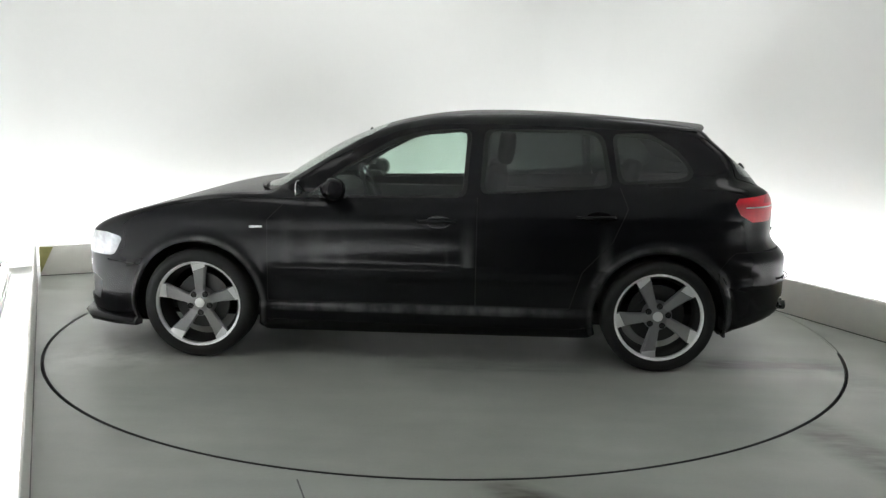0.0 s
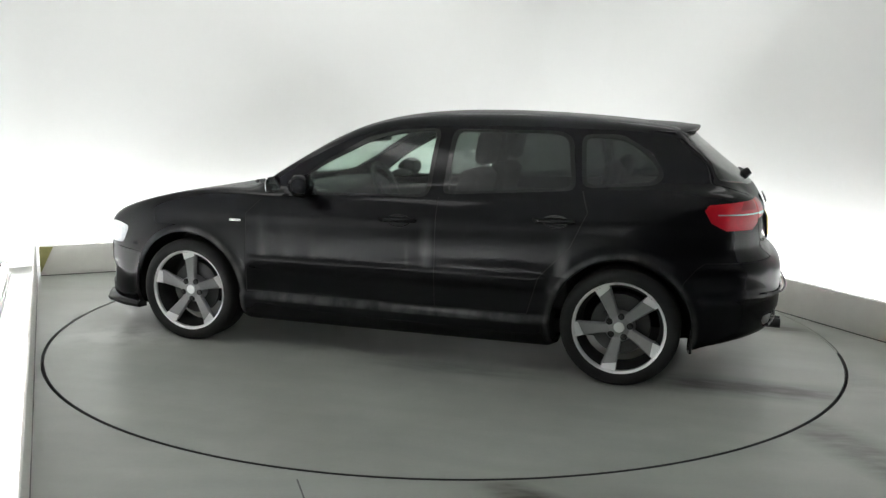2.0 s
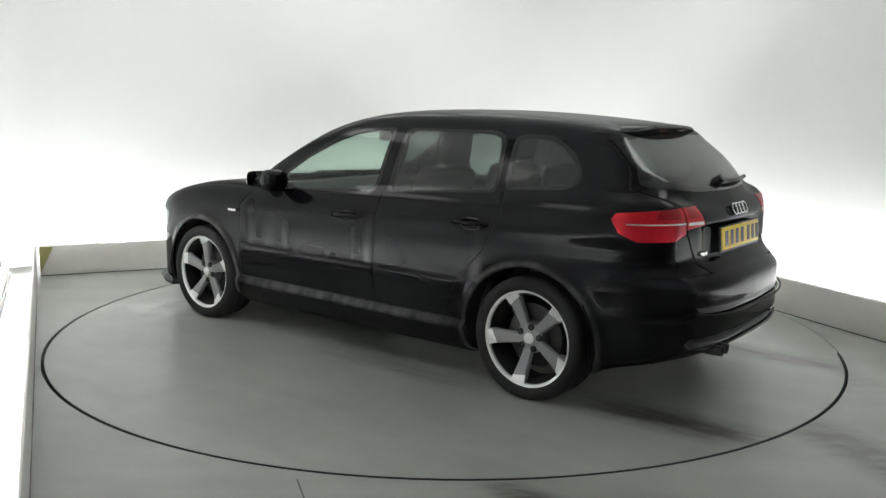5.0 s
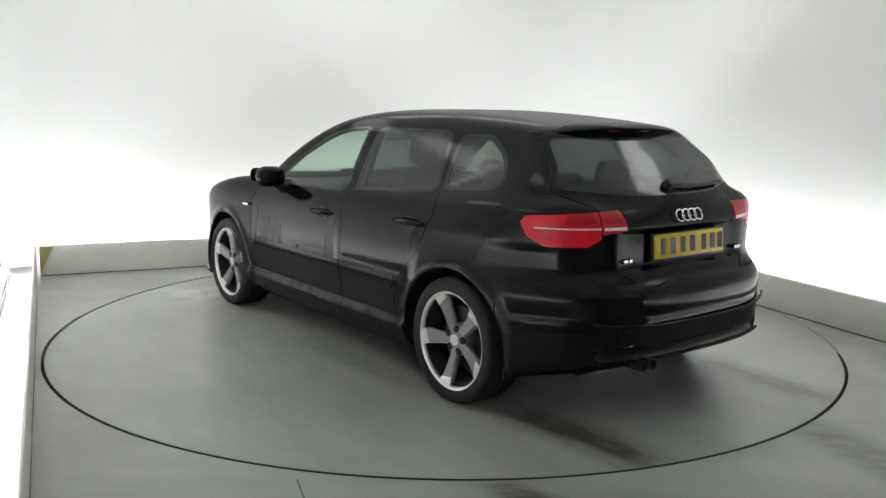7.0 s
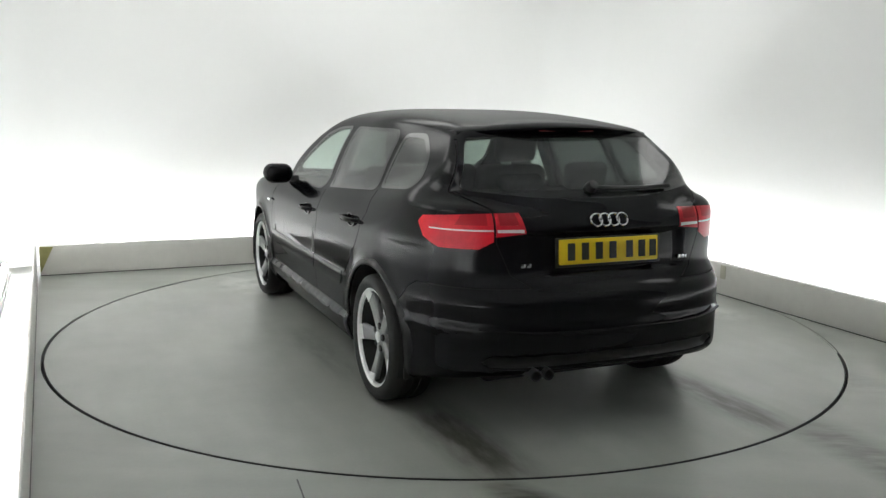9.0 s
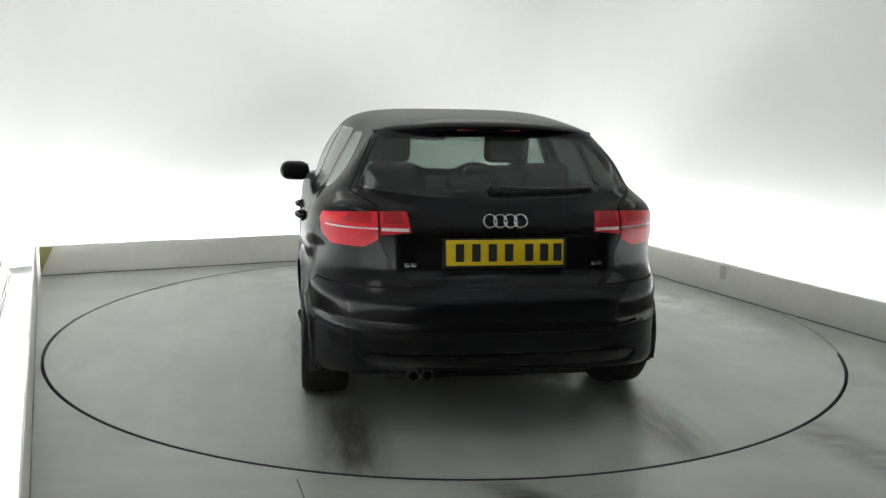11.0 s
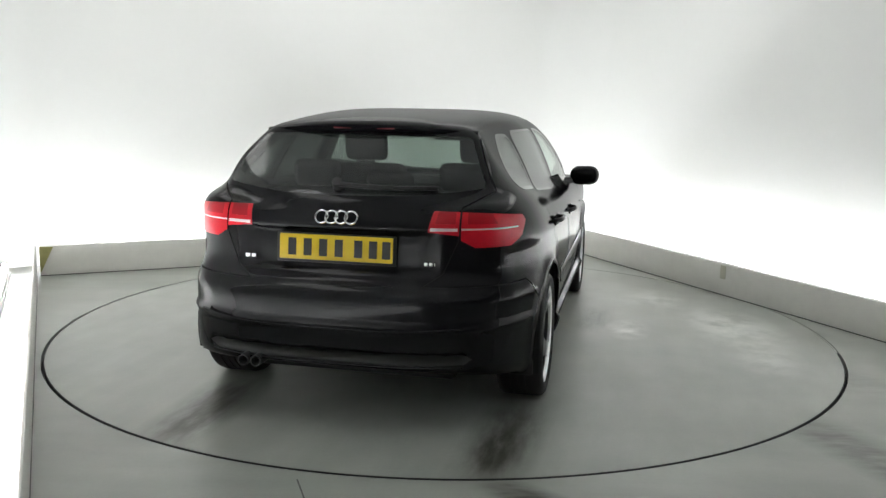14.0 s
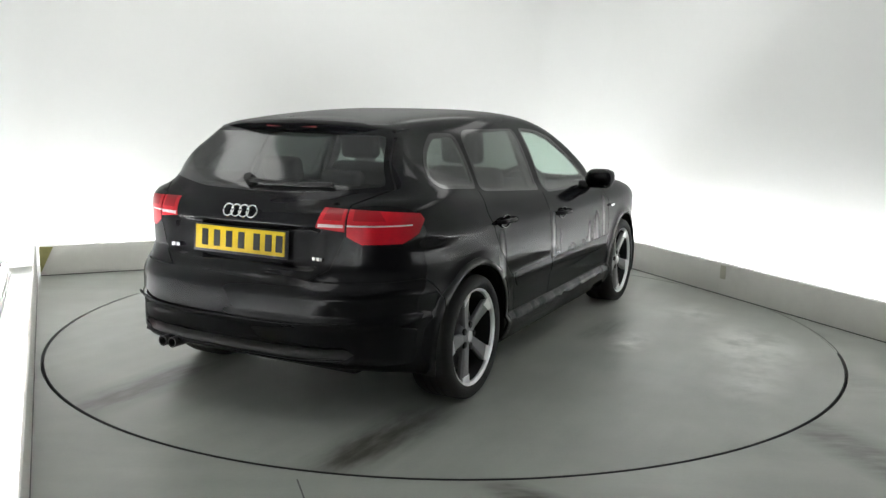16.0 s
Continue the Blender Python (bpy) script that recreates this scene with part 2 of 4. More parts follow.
M_REDDIM = mat("dim_red_lens", (0.12, 0.004, 0.006), 0.35, spec=0.3)
M_STRIP = mat("clear_lamp_strip", (0.85, 0.82, 0.82), 0.15)
M_HEAD = mat("headlamp_lens", (0.42, 0.43, 0.45), 0.12, coat=1.0, grain=(14, 0.75, 40, 0.3))
M_CHROME = mat("chrome", (0.80, 0.80, 0.80), 0.08, metal=1.0)
M_YELLOW = mat("yellow_plate", (0.72, 0.50, 0.015), 0.35, grain=(6, 0.05, 50, 0.03))
M_INK = mat("plate_ink", (0.015, 0.015, 0.015), 0.4)
M_TYRE = mat("tyre_rubber", (0.009, 0.009, 0.009), 0.7, bump=(120, 0.001))
M_RIM = mat("titanium_grey_alloy", (0.28, 0.28, 0.285), 0.40, metal=0.5, grain=(30, 0.06, 200, 0.04))
M_POLISH = mat("polished_alloy", (0.90, 0.90, 0.91), 0.30, metal=0.7)
M_STEEL = mat("brake_steel", (0.055, 0.055, 0.055), 0.45, metal=0.6)
M_FABRIC = mat("dark_grey_upholstery", (0.03, 0.03, 0.032), 0.85, grain=(10, 0.15, 150, 0.15))
M_INNER = mat("dark_cabin_plastic", (0.02, 0.02, 0.021), 0.7)
M_LINING = mat("light_roof_lining", (0.35, 0.34, 0.32), 0.9)
M_PATCH = mat("off_white_repair_tape", (0.60, 0.58, 0.48), 0.6)


# ---------------------------------------------------------------- mesh helpers
def to_mesh(bm, name, material, smooth=None):
    me = bpy.data.meshes.new(name)
    bmesh.ops.recalc_face_normals(bm, faces=bm.faces)
    bm.to_mesh(me)
    bm.free()
    me.materials.append(material)
    if smooth is not None:
        me.shade_smooth()
        me.set_sharp_from_angle(angle=radians(smooth))
    return me


def part(name, bm, material, parent=None, label="", smooth=35):
    ob = new(name, to_mesh(bm, name, material, smooth))
    ob.parent = parent
    if label:
        ob["label"] = label
    return ob


def box(x0, x1, y0, y1, z0, z1, bevel=0.0, seg=2, bm=None):
    bm2 = bmesh.new()
    vs = [bm2.verts.new((x, y, z)) for x in (x0, x1) for y in (y0, y1) for z in (z0, z1)]
    for f in ((0, 1, 3, 2), (4, 6, 7, 5), (0, 4, 5, 1), (2, 3, 7, 6), (0, 2, 6, 4), (1, 5, 7, 3)):
        bm2.faces.new([vs[i] for i in f])
    if bevel:
        bmesh.ops.bevel(bm2, geom=list(bm2.edges), offset=bevel, segments=seg, affect="EDGES", profile=0.5)
    return joined(bm, bm2)


def joined(bm, bm2):
    if bm is None:
        return bm2
    me = bpy.data.meshes.new("tmp")
    bm2.to_mesh(me)
    bm2.free()
    bm.from_mesh(me)
    bpy.data.meshes.remove(me)
    return bm


def moved(bm, m):
    bmesh.ops.transform(bm, matrix=m, verts=bm.verts)
    return bm


def lathe(profile, n=64, axis="Y", closed=False, bm=None):
    """Turns (radius, along) points round an axis."""
    bm = bm or bmesh.new()
    rings = []
    for k in range(n):
        a = 2 * math.pi * k / n
        c, s = math.cos(a), math.sin(a)
        rings.append([bm.verts.new((r * c, h, r * s) if axis == "Y" else (r * c, r * s, h) if axis == "Z" else (h, r * c, r * s))
                      for r, h in profile])
    m = len(profile)
    for k in range(n):
        p, q = rings[k], rings[(k + 1) % n]
        for i in range(m if closed else m - 1):
            j = (i + 1) % m
            bm.faces.new((p[i], p[j], q[j], q[i]))
    return bm


def tube(points, radius, n=8, bm=None, closed=False):
    bm = bm or bmesh.new()
    pts = [Vector(p) for p in points]
    rings = []
    for i, p in enumerate(pts):
        if closed:
            d = pts[(i + 1) % len(pts)] - pts[i - 1]
        else:
            d = pts[min(i + 1, len(pts) - 1)] - pts[max(i - 1, 0)]
        q = d.to_track_quat("Z", "Y")
        rings.append([bm.verts.new(p + q @ Vector((radius * math.cos(2 * math.pi * k / n), radius * math.sin(2 * math.pi * k / n), 0)))
                      for k in range(n)])
    for i in range(len(rings) if closed else len(rings) - 1):
        a, b = rings[i], rings[(i + 1) % len(rings)]
        for k in range(n):
            bm.faces.new((a[k], a[(k + 1) % n], b[(k + 1) % n], b[k]))
    if not closed:
        bm.faces.new(rings[0])
        bm.faces.new(rings[-1])
    return bm


def prism(poly, h0, h1, axis="Z", bevel=0.0, bm=None):
    """Extrudes a flat outline from h0 to h1 along an axis; (u, v) are the two other axes in order."""
    bm2 = bmesh.new()

    def at(u, v, h):
        return {"Z": (u, v, h), "Y": (u, h, v), "X": (h, u, v)}[axis]
    lo = [bm2.verts.new(at(u, v, h0)) for u, v in poly]
    hi = [bm2.verts.new(at(u, v, h1)) for u, v in poly]
    bm2.faces.new(lo)
    bm2.faces.new(hi[::-1])
    for i in range(len(poly)):
        j = (i + 1) % len(poly)
        bm2.faces.new((lo[i], hi[i], hi[j], lo[j]))
    if bevel:
        bmesh.ops.bevel(bm2, geom=list(bm2.edges), offset=bevel, segments=2, affect="EDGES", profile=0.5)
    return joined(bm, bm2)


# ---------------------------------------------------------------- the booth
def rounded_track(off, radius, n=10):
    """The booth's outline, off metres outside the kerb line's walls, from front left round the back to front right."""
    l, r, b = WALL_L - off, WALL_R + off, WALL_B + off
    pts = [(l, WALL_F)]
    for k in range(n + 1):
        t = math.pi - math.pi / 2 * k / n
        pts.append((l + radius + radius * math.cos(t), b - radius + radius * math.sin(t)))
    for k in range(n + 1):
        t = math.pi / 2 - math.pi / 2 * k / n
        pts.append((r - radius + radius * math.cos(t), b - radius + radius * math.sin(t)))
    pts.append((r, WALL_F))
    return pts


WALL_H = 3.1


def splay(bm):
    """The side board stands a little out of square."""
    for v in bm.verts:
        v.co.x += -0.022 + (KERB_B - v.co.y) * 0.0107


def build_booth():
    inner, outer = rounded_track(0, 0.55), rounded_track(0.12, 0.67)
    bm = bmesh.new()
    cols = []
    for (a, b), (c, d) in zip(inner, outer):
        cols.append([bm.verts.new(rc(a, b, -0.02)), bm.verts.new(rc(a, b, WALL_H)), bm.verts.new(rc(c, d, WALL_H)), bm.verts.new(rc(c, d, -0.02))])
    for p, q in zip(cols, cols[1:]):
        for i in range(4):
            j = (i + 1) % 4
            bm.faces.new((p[i], p[j], q[j], q[i]))
    bm.faces.new(cols[0])
    bm.faces.new(cols[-1][::-1])
    tagged(part("wall_back", bm, M_WALL, smooth=40), "smooth white painted booth wall with rounded corners", "wall", kind="structure")

    m = Matrix.Rotation(BOOTH, 4, "Z")
    # unseen wall behind the camera, dark so the car's flanks reflect black
    tagged(part("wall_front", moved(box(WALL_L - 0.12, WALL_R + 0.12, WALL_F - 0.15, WALL_F, -0.02, WALL_H), m), M_REAR),
           "unseen dark wall closing the booth, added to darken the car's reflections", "wall", kind="structure")
    tagged(part("ceiling", moved(box(WALL_L - 0.12, WALL_R + 0.12, WALL_F - 0.15, WALL_B + 0.12, WALL_H, WALL_H + 0.1), m), M_CEIL),
           "plain pale ceiling over the booth", "ceiling", kind="structure")

    # floor with a round hole for the turntable
    bm = bmesh.new()
    n = 160
    ri = [bm.verts.new((math.cos(2 * math.pi * k / n) * (RING + 0.010), math.sin(2 * math.pi * k / n) * (RING + 0.010), 0)) for k in range(n)]
    rd = [bm.verts.new((v.co.x, v.co.y, -0.05)) for v in ri]
    ro = []
    for k in range(n):
        c, s = math.cos(2 * math.pi * k / n), math.sin(2 * math.pi * k / n)
        f = 9.5 / max(abs(c), abs(s))
        ro.append(bm.verts.new((f * c, f * s, 0)))
    for k in range(n):
        j = (k + 1) % n
        bm.faces.new((ri[k], ro[k], ro[j], ri[j]))
        bm.faces.new((rd[k], ri[k], ri[j], rd[j]))
    tagged(part("floor", bm, M_FLOOR, smooth=30), "grey painted concrete floor with scuffs and tyre marks", "floor", kind="structure")
    bm = lathe([(RING - 0.08, -0.045), (RING + 0.02, -0.045)], 96, "Z")
    tagged(part("turntable_pit", bm, M_GAP), "dark narrow gap round the turntable", "floor gap", kind="structure")

    # low boards that hide the tubes
    th = 0.045
    for name, q, lab in (
            ("kerb_back", (KERB_L + 0.002, KERB_R - 0.002, KERB_B, KERB_B + th), "low off-white board along the back wall with a scuffed face"),
            ("kerb_left", (KERB_L - 0.014, KERB_L, WALL_F + 0.3, KERB_B + th), "low off-white board along the side wall"),
            ("kerb_right", (KERB_R, KERB_R + th, WALL_F + 0.3, KERB_B + th), "low off-white board along the far side wall")):
        bm = box(*q, 0.003, KERB_H, 0.006)
        if name == "kerb_left":
            splay(bm)
        ob = part(name, moved(bm, m), M_KERB)
        tagged(ob, lab, "kerb", kind="structure")
    # grey strips drawn for the joint and contact shadow under the boards
    for q in ((KERB_L + 0.004, KERB_R - 0.004, KERB_B - 0.004, KERB_B), (KERB_L, KERB_L + 0.004, WALL_F + 0.3, KERB_B - 0.004),
              (KERB_R - 0.004, KERB_R, WALL_F + 0.3, KERB_B - 0.004)):
        bm = box(*q, 0.001, 0.007)
        if q[0] == KERB_L:
            splay(bm)
        tagged(part("kerb_contact_line", moved(bm, m), M_CONTACT), "thin grey strip for the joint and contact shadow along the board's foot", "seal", kind="structure")
    # stain at the corner and a taped joint
    bm = prism([(-0.004, 0.02), (0.10, KERB_H - 0.01), (0.012, KERB_H - 0.004), (-0.004, KERB_H - 0.004)], 0, 0.004, "Y")
    tagged(part("corner_stain", moved(bm, Matrix.Translation(rc(KERB_L + 0.006, KERB_B - 0.007)) @ m), M_STAIN),
           "yellowed sealant stain on the board's corner", "stain")
    bm = box(-0.003, 0.0, -0.03, 0.03, 0.13, 0.235, 0.001)
    tagged(part("repair_tape", moved(bm, Matrix.Translation(rc(KERB_R - 0.001, 0.07)) @ m), M_PATCH), "off-white tape patch on the board", "tape")


def build_floor_details():
    # added filler hides the gap line fading beside the far board; two joints in the floor
    bm = bmesh.new()
    n = 40
    rows = []
    for k in range(n + 1):
        t = radians(-13 + 96 * k / n)
        rows.append([bm.verts.new((r * math.cos(t), r * math.sin(t), z)) for r, z in ((RING - 0.009, -0.03), (RING - 0.009, -0.003), (RING + 0.009, -0.003), (RING + 0.009, -0.03))])
    for p, q in zip(rows, rows[1:]):
        for i in range(3):
            bm.faces.new((p[i], p[i + 1], q[i + 1], q[i]))
    tagged(part("gap_filler", bm, M_FLOOR), "floor-coloured filler added where the turntable gap line fades out", "sealant", kind="structure")
    for (x0, y0), (x1, y1) in (((-0.56, -2.47), (-0.40, -2.95)), ((0.98, -2.75), (1.38, -2.58))):
        d = Vector((y0 - y1, x1 - x0, 0)).normalized() * 0.003
        bm = bmesh.new()
        vs = [bm.verts.new(Vector((x, y, 0.0015)) + d * s) for x, y, s in ((x0, y0, 1), (x1, y1, 1), (x1, y1, -1), (x0, y0, -1))]
        top = bm.faces.new(vs)
        bmesh.ops.extrude_face_region(bm, geom=[top])
        for v in vs:
            v.co.z = -0.004
        tagged(part("floor_joint", bm, M_CABLE), "thin dark joint in the concrete floor", "floor joint", kind="structure")


def batten(length):
    """A fluorescent batten along local x."""
    root = new("batten_light")
    part("housing", box(-length / 2, length / 2, -0.03, 0.03, 0.003, 0.055, 0.006), M_BATTEN, root)
    part("tube", tube([(-length / 2 + 0.03, 0, 0.085), (length / 2 - 0.03, 0, 0.085)], 0.014, 10), M_TUBE, root)
    for s in (-1, 1):
        part("tube_holder", box(s * length / 2 - 0.015, s * length / 2 + 0.015, -0.014, 0.014, 0.05, 0.105, 0.003), M_BATTEN, root)
    return root


def build_lights():
    src = batten(1.5)
    tagged(src, "white fluorescent batten lying behind the low board", "batten light", "battens behind the boards")
    spots = []
    for k in range(3):
        spots.append((-1.62 + 1.62 * k, 2.86, 0))
    for k in range(5):
        spots.append((-2.76, 2.0 - 1.62 * k, 90))
        spots.append((2.72, 2.0 - 1.62 * k, 90))
    for i, (a, b, turn) in enumerate(spots):
        mm = Matrix.Translation(rc(a, b)) @ Matrix.Rotation(BOOTH + radians(turn), 4, "Z")
        if i == 0:
            src.matrix_basis = mm
        else:
            copy_thing(src, mm)
    bm = tube([rc(-2.69, 2.25, 0.10), rc(-2.69, 1.0, 0.10), rc(-2.688, -1.0, 0.10)], 0.006, 6)
    tagged(part("power_cable", bm, M_CABLE), "thin dark cable along the light battens", "cable")
    # unseen ceiling panels along the walls, places assumed, added to brighten walls and floor
    for a, b, turn in ((-1.5, 2.3, 90), (0.0, 2.3, 90), (1.5, 2.3, 90), (-2.35, 0.6, 0), (2.35, 0.6, 0), (-2.35, -1.4, 0), (2.35, -1.4, 0)):
        root = new("ceiling_fill_panel")
        root.matrix_basis = Matrix.Translation(rc(a, b, WALL_H)) @ Matrix.Rotation(BOOTH + radians(turn), 4, "Z")
        part("frame", box(-0.33, 0.33, -0.63, 0.63, -0.05, 0, 0.005), M_BATTEN, root)
        part("diffuser", box(-0.30, 0.30, -0.60, 0.60, -0.056, -0.051), M_PANEL, root)
        tagged(root, "unseen flat white ceiling panel, added to brighten the booth walls", "ceiling light", "ceiling lights")


def build_turntable():
    root = new("turntable")
    n = 160
    bm = bmesh.new()
    top = [bm.verts.new((math.cos(2 * math.pi * k / n) * (RING - 0.010), math.sin(2 * math.pi * k / n) * (RING - 0.010), 0)) for k in range(n)]
    low = [bm.verts.new((v.co.x, v.co.y, -0.04)) for v in top]
    bm.faces.new(top)
    for k in range(n):
        bm.faces.new((top[k], low[k], low[(k + 1) % n], top[(k + 1) % n]))
    part("deck", bm, M_DISC, root, smooth=30)
    part("rim_edge", lathe([(RING - 0.0095, -0.001), (RING - 0.0065, -0.002), (RING - 0.0065, -0.038), (RING - 0.0095, -0.038)], 160, "Z", closed=True), M_STEEL, root, "thin dark steel edge")
    tagged(root, "round grey painted turntable deck with tyre marks", "turntable")
    return root


# ---------------------------------------------------------------- the car's skin
def chaikin(pts, n=3):
    p = np.array(pts, float)
    for _ in range(n):
        nx = np.roll(p, -1, 0)
        p = np.stack([0.75 * p + 0.25 * nx, 0.25 * p + 0.75 * nx], 1).reshape(-1, 2)
    return p


def mirrored_outline(half):
    """(along, half width) points from one end to the other, closed on the other side."""
    return half + [(a, -w) for a, w in half[::-1]]


def poly_sdf(px, py, poly):
    shape = px.shape
    p = np.stack([px.ravel(), py.ravel()], 1)
    best = np.full(len(p), 1e9)
    inside = np.zeros(len(p), bool)
    a, b = poly, np.roll(poly, -1, 0)
    for (ax, ay), (bx, by) in zip(a, b):
        ex, ey = bx - ax, by - ay
        wx, wy = p[:, 0] - ax, p[:, 1] - ay
        t = np.clip((wx * ex + wy * ey) / max(ex * ex + ey * ey, 1e-12), 0, 1)
        best = np.minimum(best, (wx - ex * t) ** 2 + (wy - ey * t) ** 2)
        cr = ((ay > p[:, 1]) != (by > p[:, 1]))
        if ey:
            inside ^= cr & (p[:, 0] < ex * (p[:, 1] - ay) / ey + ax)
    d = np.sqrt(best)
    return np.where(inside, -d, d).reshape(shape)


def smax(a, b, k):
    h = np.maximum(k - np.abs(a - b), 0) / k
    return np.maximum(a, b) + h * h * k / 4


def step(v, lo, hi):
    t = np.clip((v - lo) / (hi - lo), 0, 1)
    return t * t * (3 - 2 * t)


SIDE_L = chaikin([(1.85, 0.17), (2.07, 0.19), (2.12, 0.30), (2.14, 0.45), (2.12, 0.58), (2.06, 0.66), (1.94, 0.733), (1.75, 0.806), (1.5, 0.872),
                  (1.25, 0.925), (1.0, 0.944), (0.5, 0.928), (-0.5, 0.966), (-1.3, 1.0), (-1.72, 1.006), (-1.89, 1.004), (-1.97, 0.962), (-2.013, 0.90),
                  (-2.027, 0.80), (-2.035, 0.69), (-2.07, 0.675), (-2.105, 0.645), (-2.125, 0.56), (-2.125, 0.46), (-2.11, 0.355), (-2.065, 0.295),
                  (-1.90, 0.262), (-1.68, 0.215), (-1.5, 0.18), (0.0, 0.165), (1.5, 0.165)], 3)
PLAN_L = chaikin(mirrored_outline([(2.145, 0.0), (2.14, 0.28), (2.07, 0.54), (1.95, 0.71), (1.73, 0.825), (1.35, 0.885), (0.6, 0.90), (-0.9, 0.90),
                                   (-1.30, 0.89), (-1.60, 0.85), (-1.80, 0.785), (-1.935, 0.70), (-2.04, 0.56), (-2.10, 0.36), (-2.125, 0.15), (-2.13, 0.0)]), 3)
PLAN_U = chaikin(mirrored_outline([(2.145, 0.0), (2.14, 0.28), (2.07, 0.54), (1.95, 0.71), (1.73, 0.825), (1.35, 0.885), (0.6, 0.90), (-0.9, 0.90),
                                   (-1.25, 0.88), (-1.50, 0.84), (-1.70, 0.785), (-1.85, 0.705), (-1.94, 0.57), (-2.0, 0.38), (-2.03, 0.15), (-2.035, 0.0)]), 3)
FRONT_L = chaikin([(-0.70, 0.14), (-0.82, 0.20), (-0.865, 0.34), (-0.885, 0.50), (-0.887, 0.64), (-0.877, 0.77), (-0.855, 0.86), (-0.815, 0.94), (-0.76, 1.02),
                   (-0.68, 1.10), (0.68, 1.10), (0.76, 1.02), (0.815, 0.94), (0.855, 0.86), (0.877, 0.77), (0.887, 0.64), (0.885, 0.50), (0.865, 0.34),
                   (0.82, 0.20), (0.70, 0.14)], 2)
SIDE_E = chaikin([(1.24, 0.72), (0.945, 0.905), (0.68, 1.08), (0.47, 1.21), (0.30, 1.292), (0.12, 1.355), (-0.08, 1.403), (-0.35, 1.424), (-0.75, 1.417),
                  (-1.15, 1.390), (-1.44, 1.356), (-1.52, 1.334), (-1.545, 1.295), (-1.675, 1.175), (-1.80, 1.07), (-1.885, 1.0), (-1.91, 0.86), (-1.6, 0.6),
                  (1.0, 0.6)], 3)
SIDE_G = chaikin([(1.38, 0.72), (1.08, 0.905), (0.81, 1.08), (0.59, 1.212), (0.40, 1.296), (0.20, 1.358), (-0.06, 1.404), (-0.35, 1.424), (-0.75, 1.417),
                  (-1.15, 1.390), (-1.47, 1.354), (-1.575, 1.332), (-1.605, 1.297), (-1.755, 1.175), (-1.895, 1.065), (-1.965, 1.0), (-1.975, 0.86), (-1.6, 0.6),
                  (1.0, 0.6)], 3)
PLAN_G = chaikin(mirrored_outline([(1.42, 0.0), (1.36, 0.35), (1.18, 0.62), (0.85, 0.76), (0.3, 0.82), (-0.6, 0.82), (-1.1, 0.785), (-1.45, 0.72),
                                   (-1.65, 0.655), (-1.80, 0.55), (-1.90, 0.39), (-1.955, 0.15), (-1.97, 0.0)]), 3)
FRONT_G = chaikin([(-0.83, 0.80), (-0.805, 0.90), (-0.755, 1.03), (-0.69, 1.19), (-0.628, 1.30), (-0.56, 1.375), (-0.42, 1.428), (-0.2, 1.46), (0.2, 1.46),
                   (0.42, 1.428), (0.56, 1.375), (0.628, 1.30), (0.69, 1.19), (0.755, 1.03), (0.805, 0.90), (0.83, 0.80), (0.5, 0.5), (-0.5, 0.5)], 2)
FRONT_R = chaikin([(-0.82, 0.80), (-0.79, 0.90), (-0.725, 1.03), (-0.62, 1.19), (-0.548, 1.29), (-0.495, 1.355), (-0.38, 1.405), (-0.2, 1.435), (0.2, 1.435),
                   (0.38, 1.405), (0.495, 1.355), (0.548, 1.29), (0.62, 1.19), (0.725, 1.03), (0.79, 0.90), (0.82, 0.80), (0.5, 0.5), (-0.5, 0.5)], 2)


def mixed(a, b, w):
    return a * (1 - w) + b * w


def blended(sl, sg, se, pl, pu, pg, fl, fg, fr, x, y, z):
    """Lower body and greenhouse, each the rounded meeting of its three outlines, in one."""
    lower = smax(smax(sl, mixed(pl, pu, step(z, 0.60, 0.74)), 0.07), fl, 0.05)
    upper = smax(smax(mixed(sg, se, np.minimum((y / 0.64) ** 2, 1.0)), pg, 0.06), mixed(fg, fr, step(-x, 0.5, 1.6)), 0.06)
    return -smax(-lower, -upper, 0.06 + 0.12 * step(-x, 0.9, 1.6) * step(y, 0.42, 0.66))


def details(f, x, y, z):
    """Flares, sills, creases and recesses laid on the plain body."""
    out = step(y, 0.62, 0.74)
    for ax in (AXLE, -AXLE):
        r = np.hypot(x - ax, z - HUB_Z)
        f = f - 0.016 * np.exp(-((r - 0.375) / 0.035) ** 2) * out * step(z, 0.16, 0.24)
    between = step(x, -0.98, -0.90) * (1 - step(x, 0.90, 0.98))
    f = f - 0.030 * (1 - step(z, 0.305, 0.345)) * between * out
    low = out * step(x, -0.92, -0.86) * (1 - step(x, 0.82, 0.90))
    f = f - 0.007 * step(z, 0.475, 0.485) * (1 - step(z, 0.555, 0.563)) * low
    crease = 0.80 + 0.055 * step(x, 1.3, -1.7)
    f = f - 0.0035 * np.exp(-((z - crease) / 0.035) ** 2) * out * step(x, -1.9, -1.7) * (1 - step(x, 1.2, 1.6))
    f = f + 0.002 * np.exp(-((z - crease + 0.06) / 0.03) ** 2) * out * step(x, -1.9, -1.7) * (1 - step(x, 1.2, 1.6))
    tail = 1 - step(x, -1.75, -1.62)
    f = f - 0.010 * np.exp(-((z - 0.488) / 0.013) ** 2) * tail
    f = f + 0.022 * step(z, 0.325, 0.335) * (1 - step(z, 0.372, 0.382)) * (1 - step(x, -1.95, -1.88)) * (1 - step(y, 0.56, 0.62))
    back = (1 - step(x, -1.93, -1.88)) * (1 - step(y, 0.36, 0.48))
    f = f + 0.020 * back * step(z, 0.70, 0.735) * (1 - step(z, 0.885, 0.905))
    return f


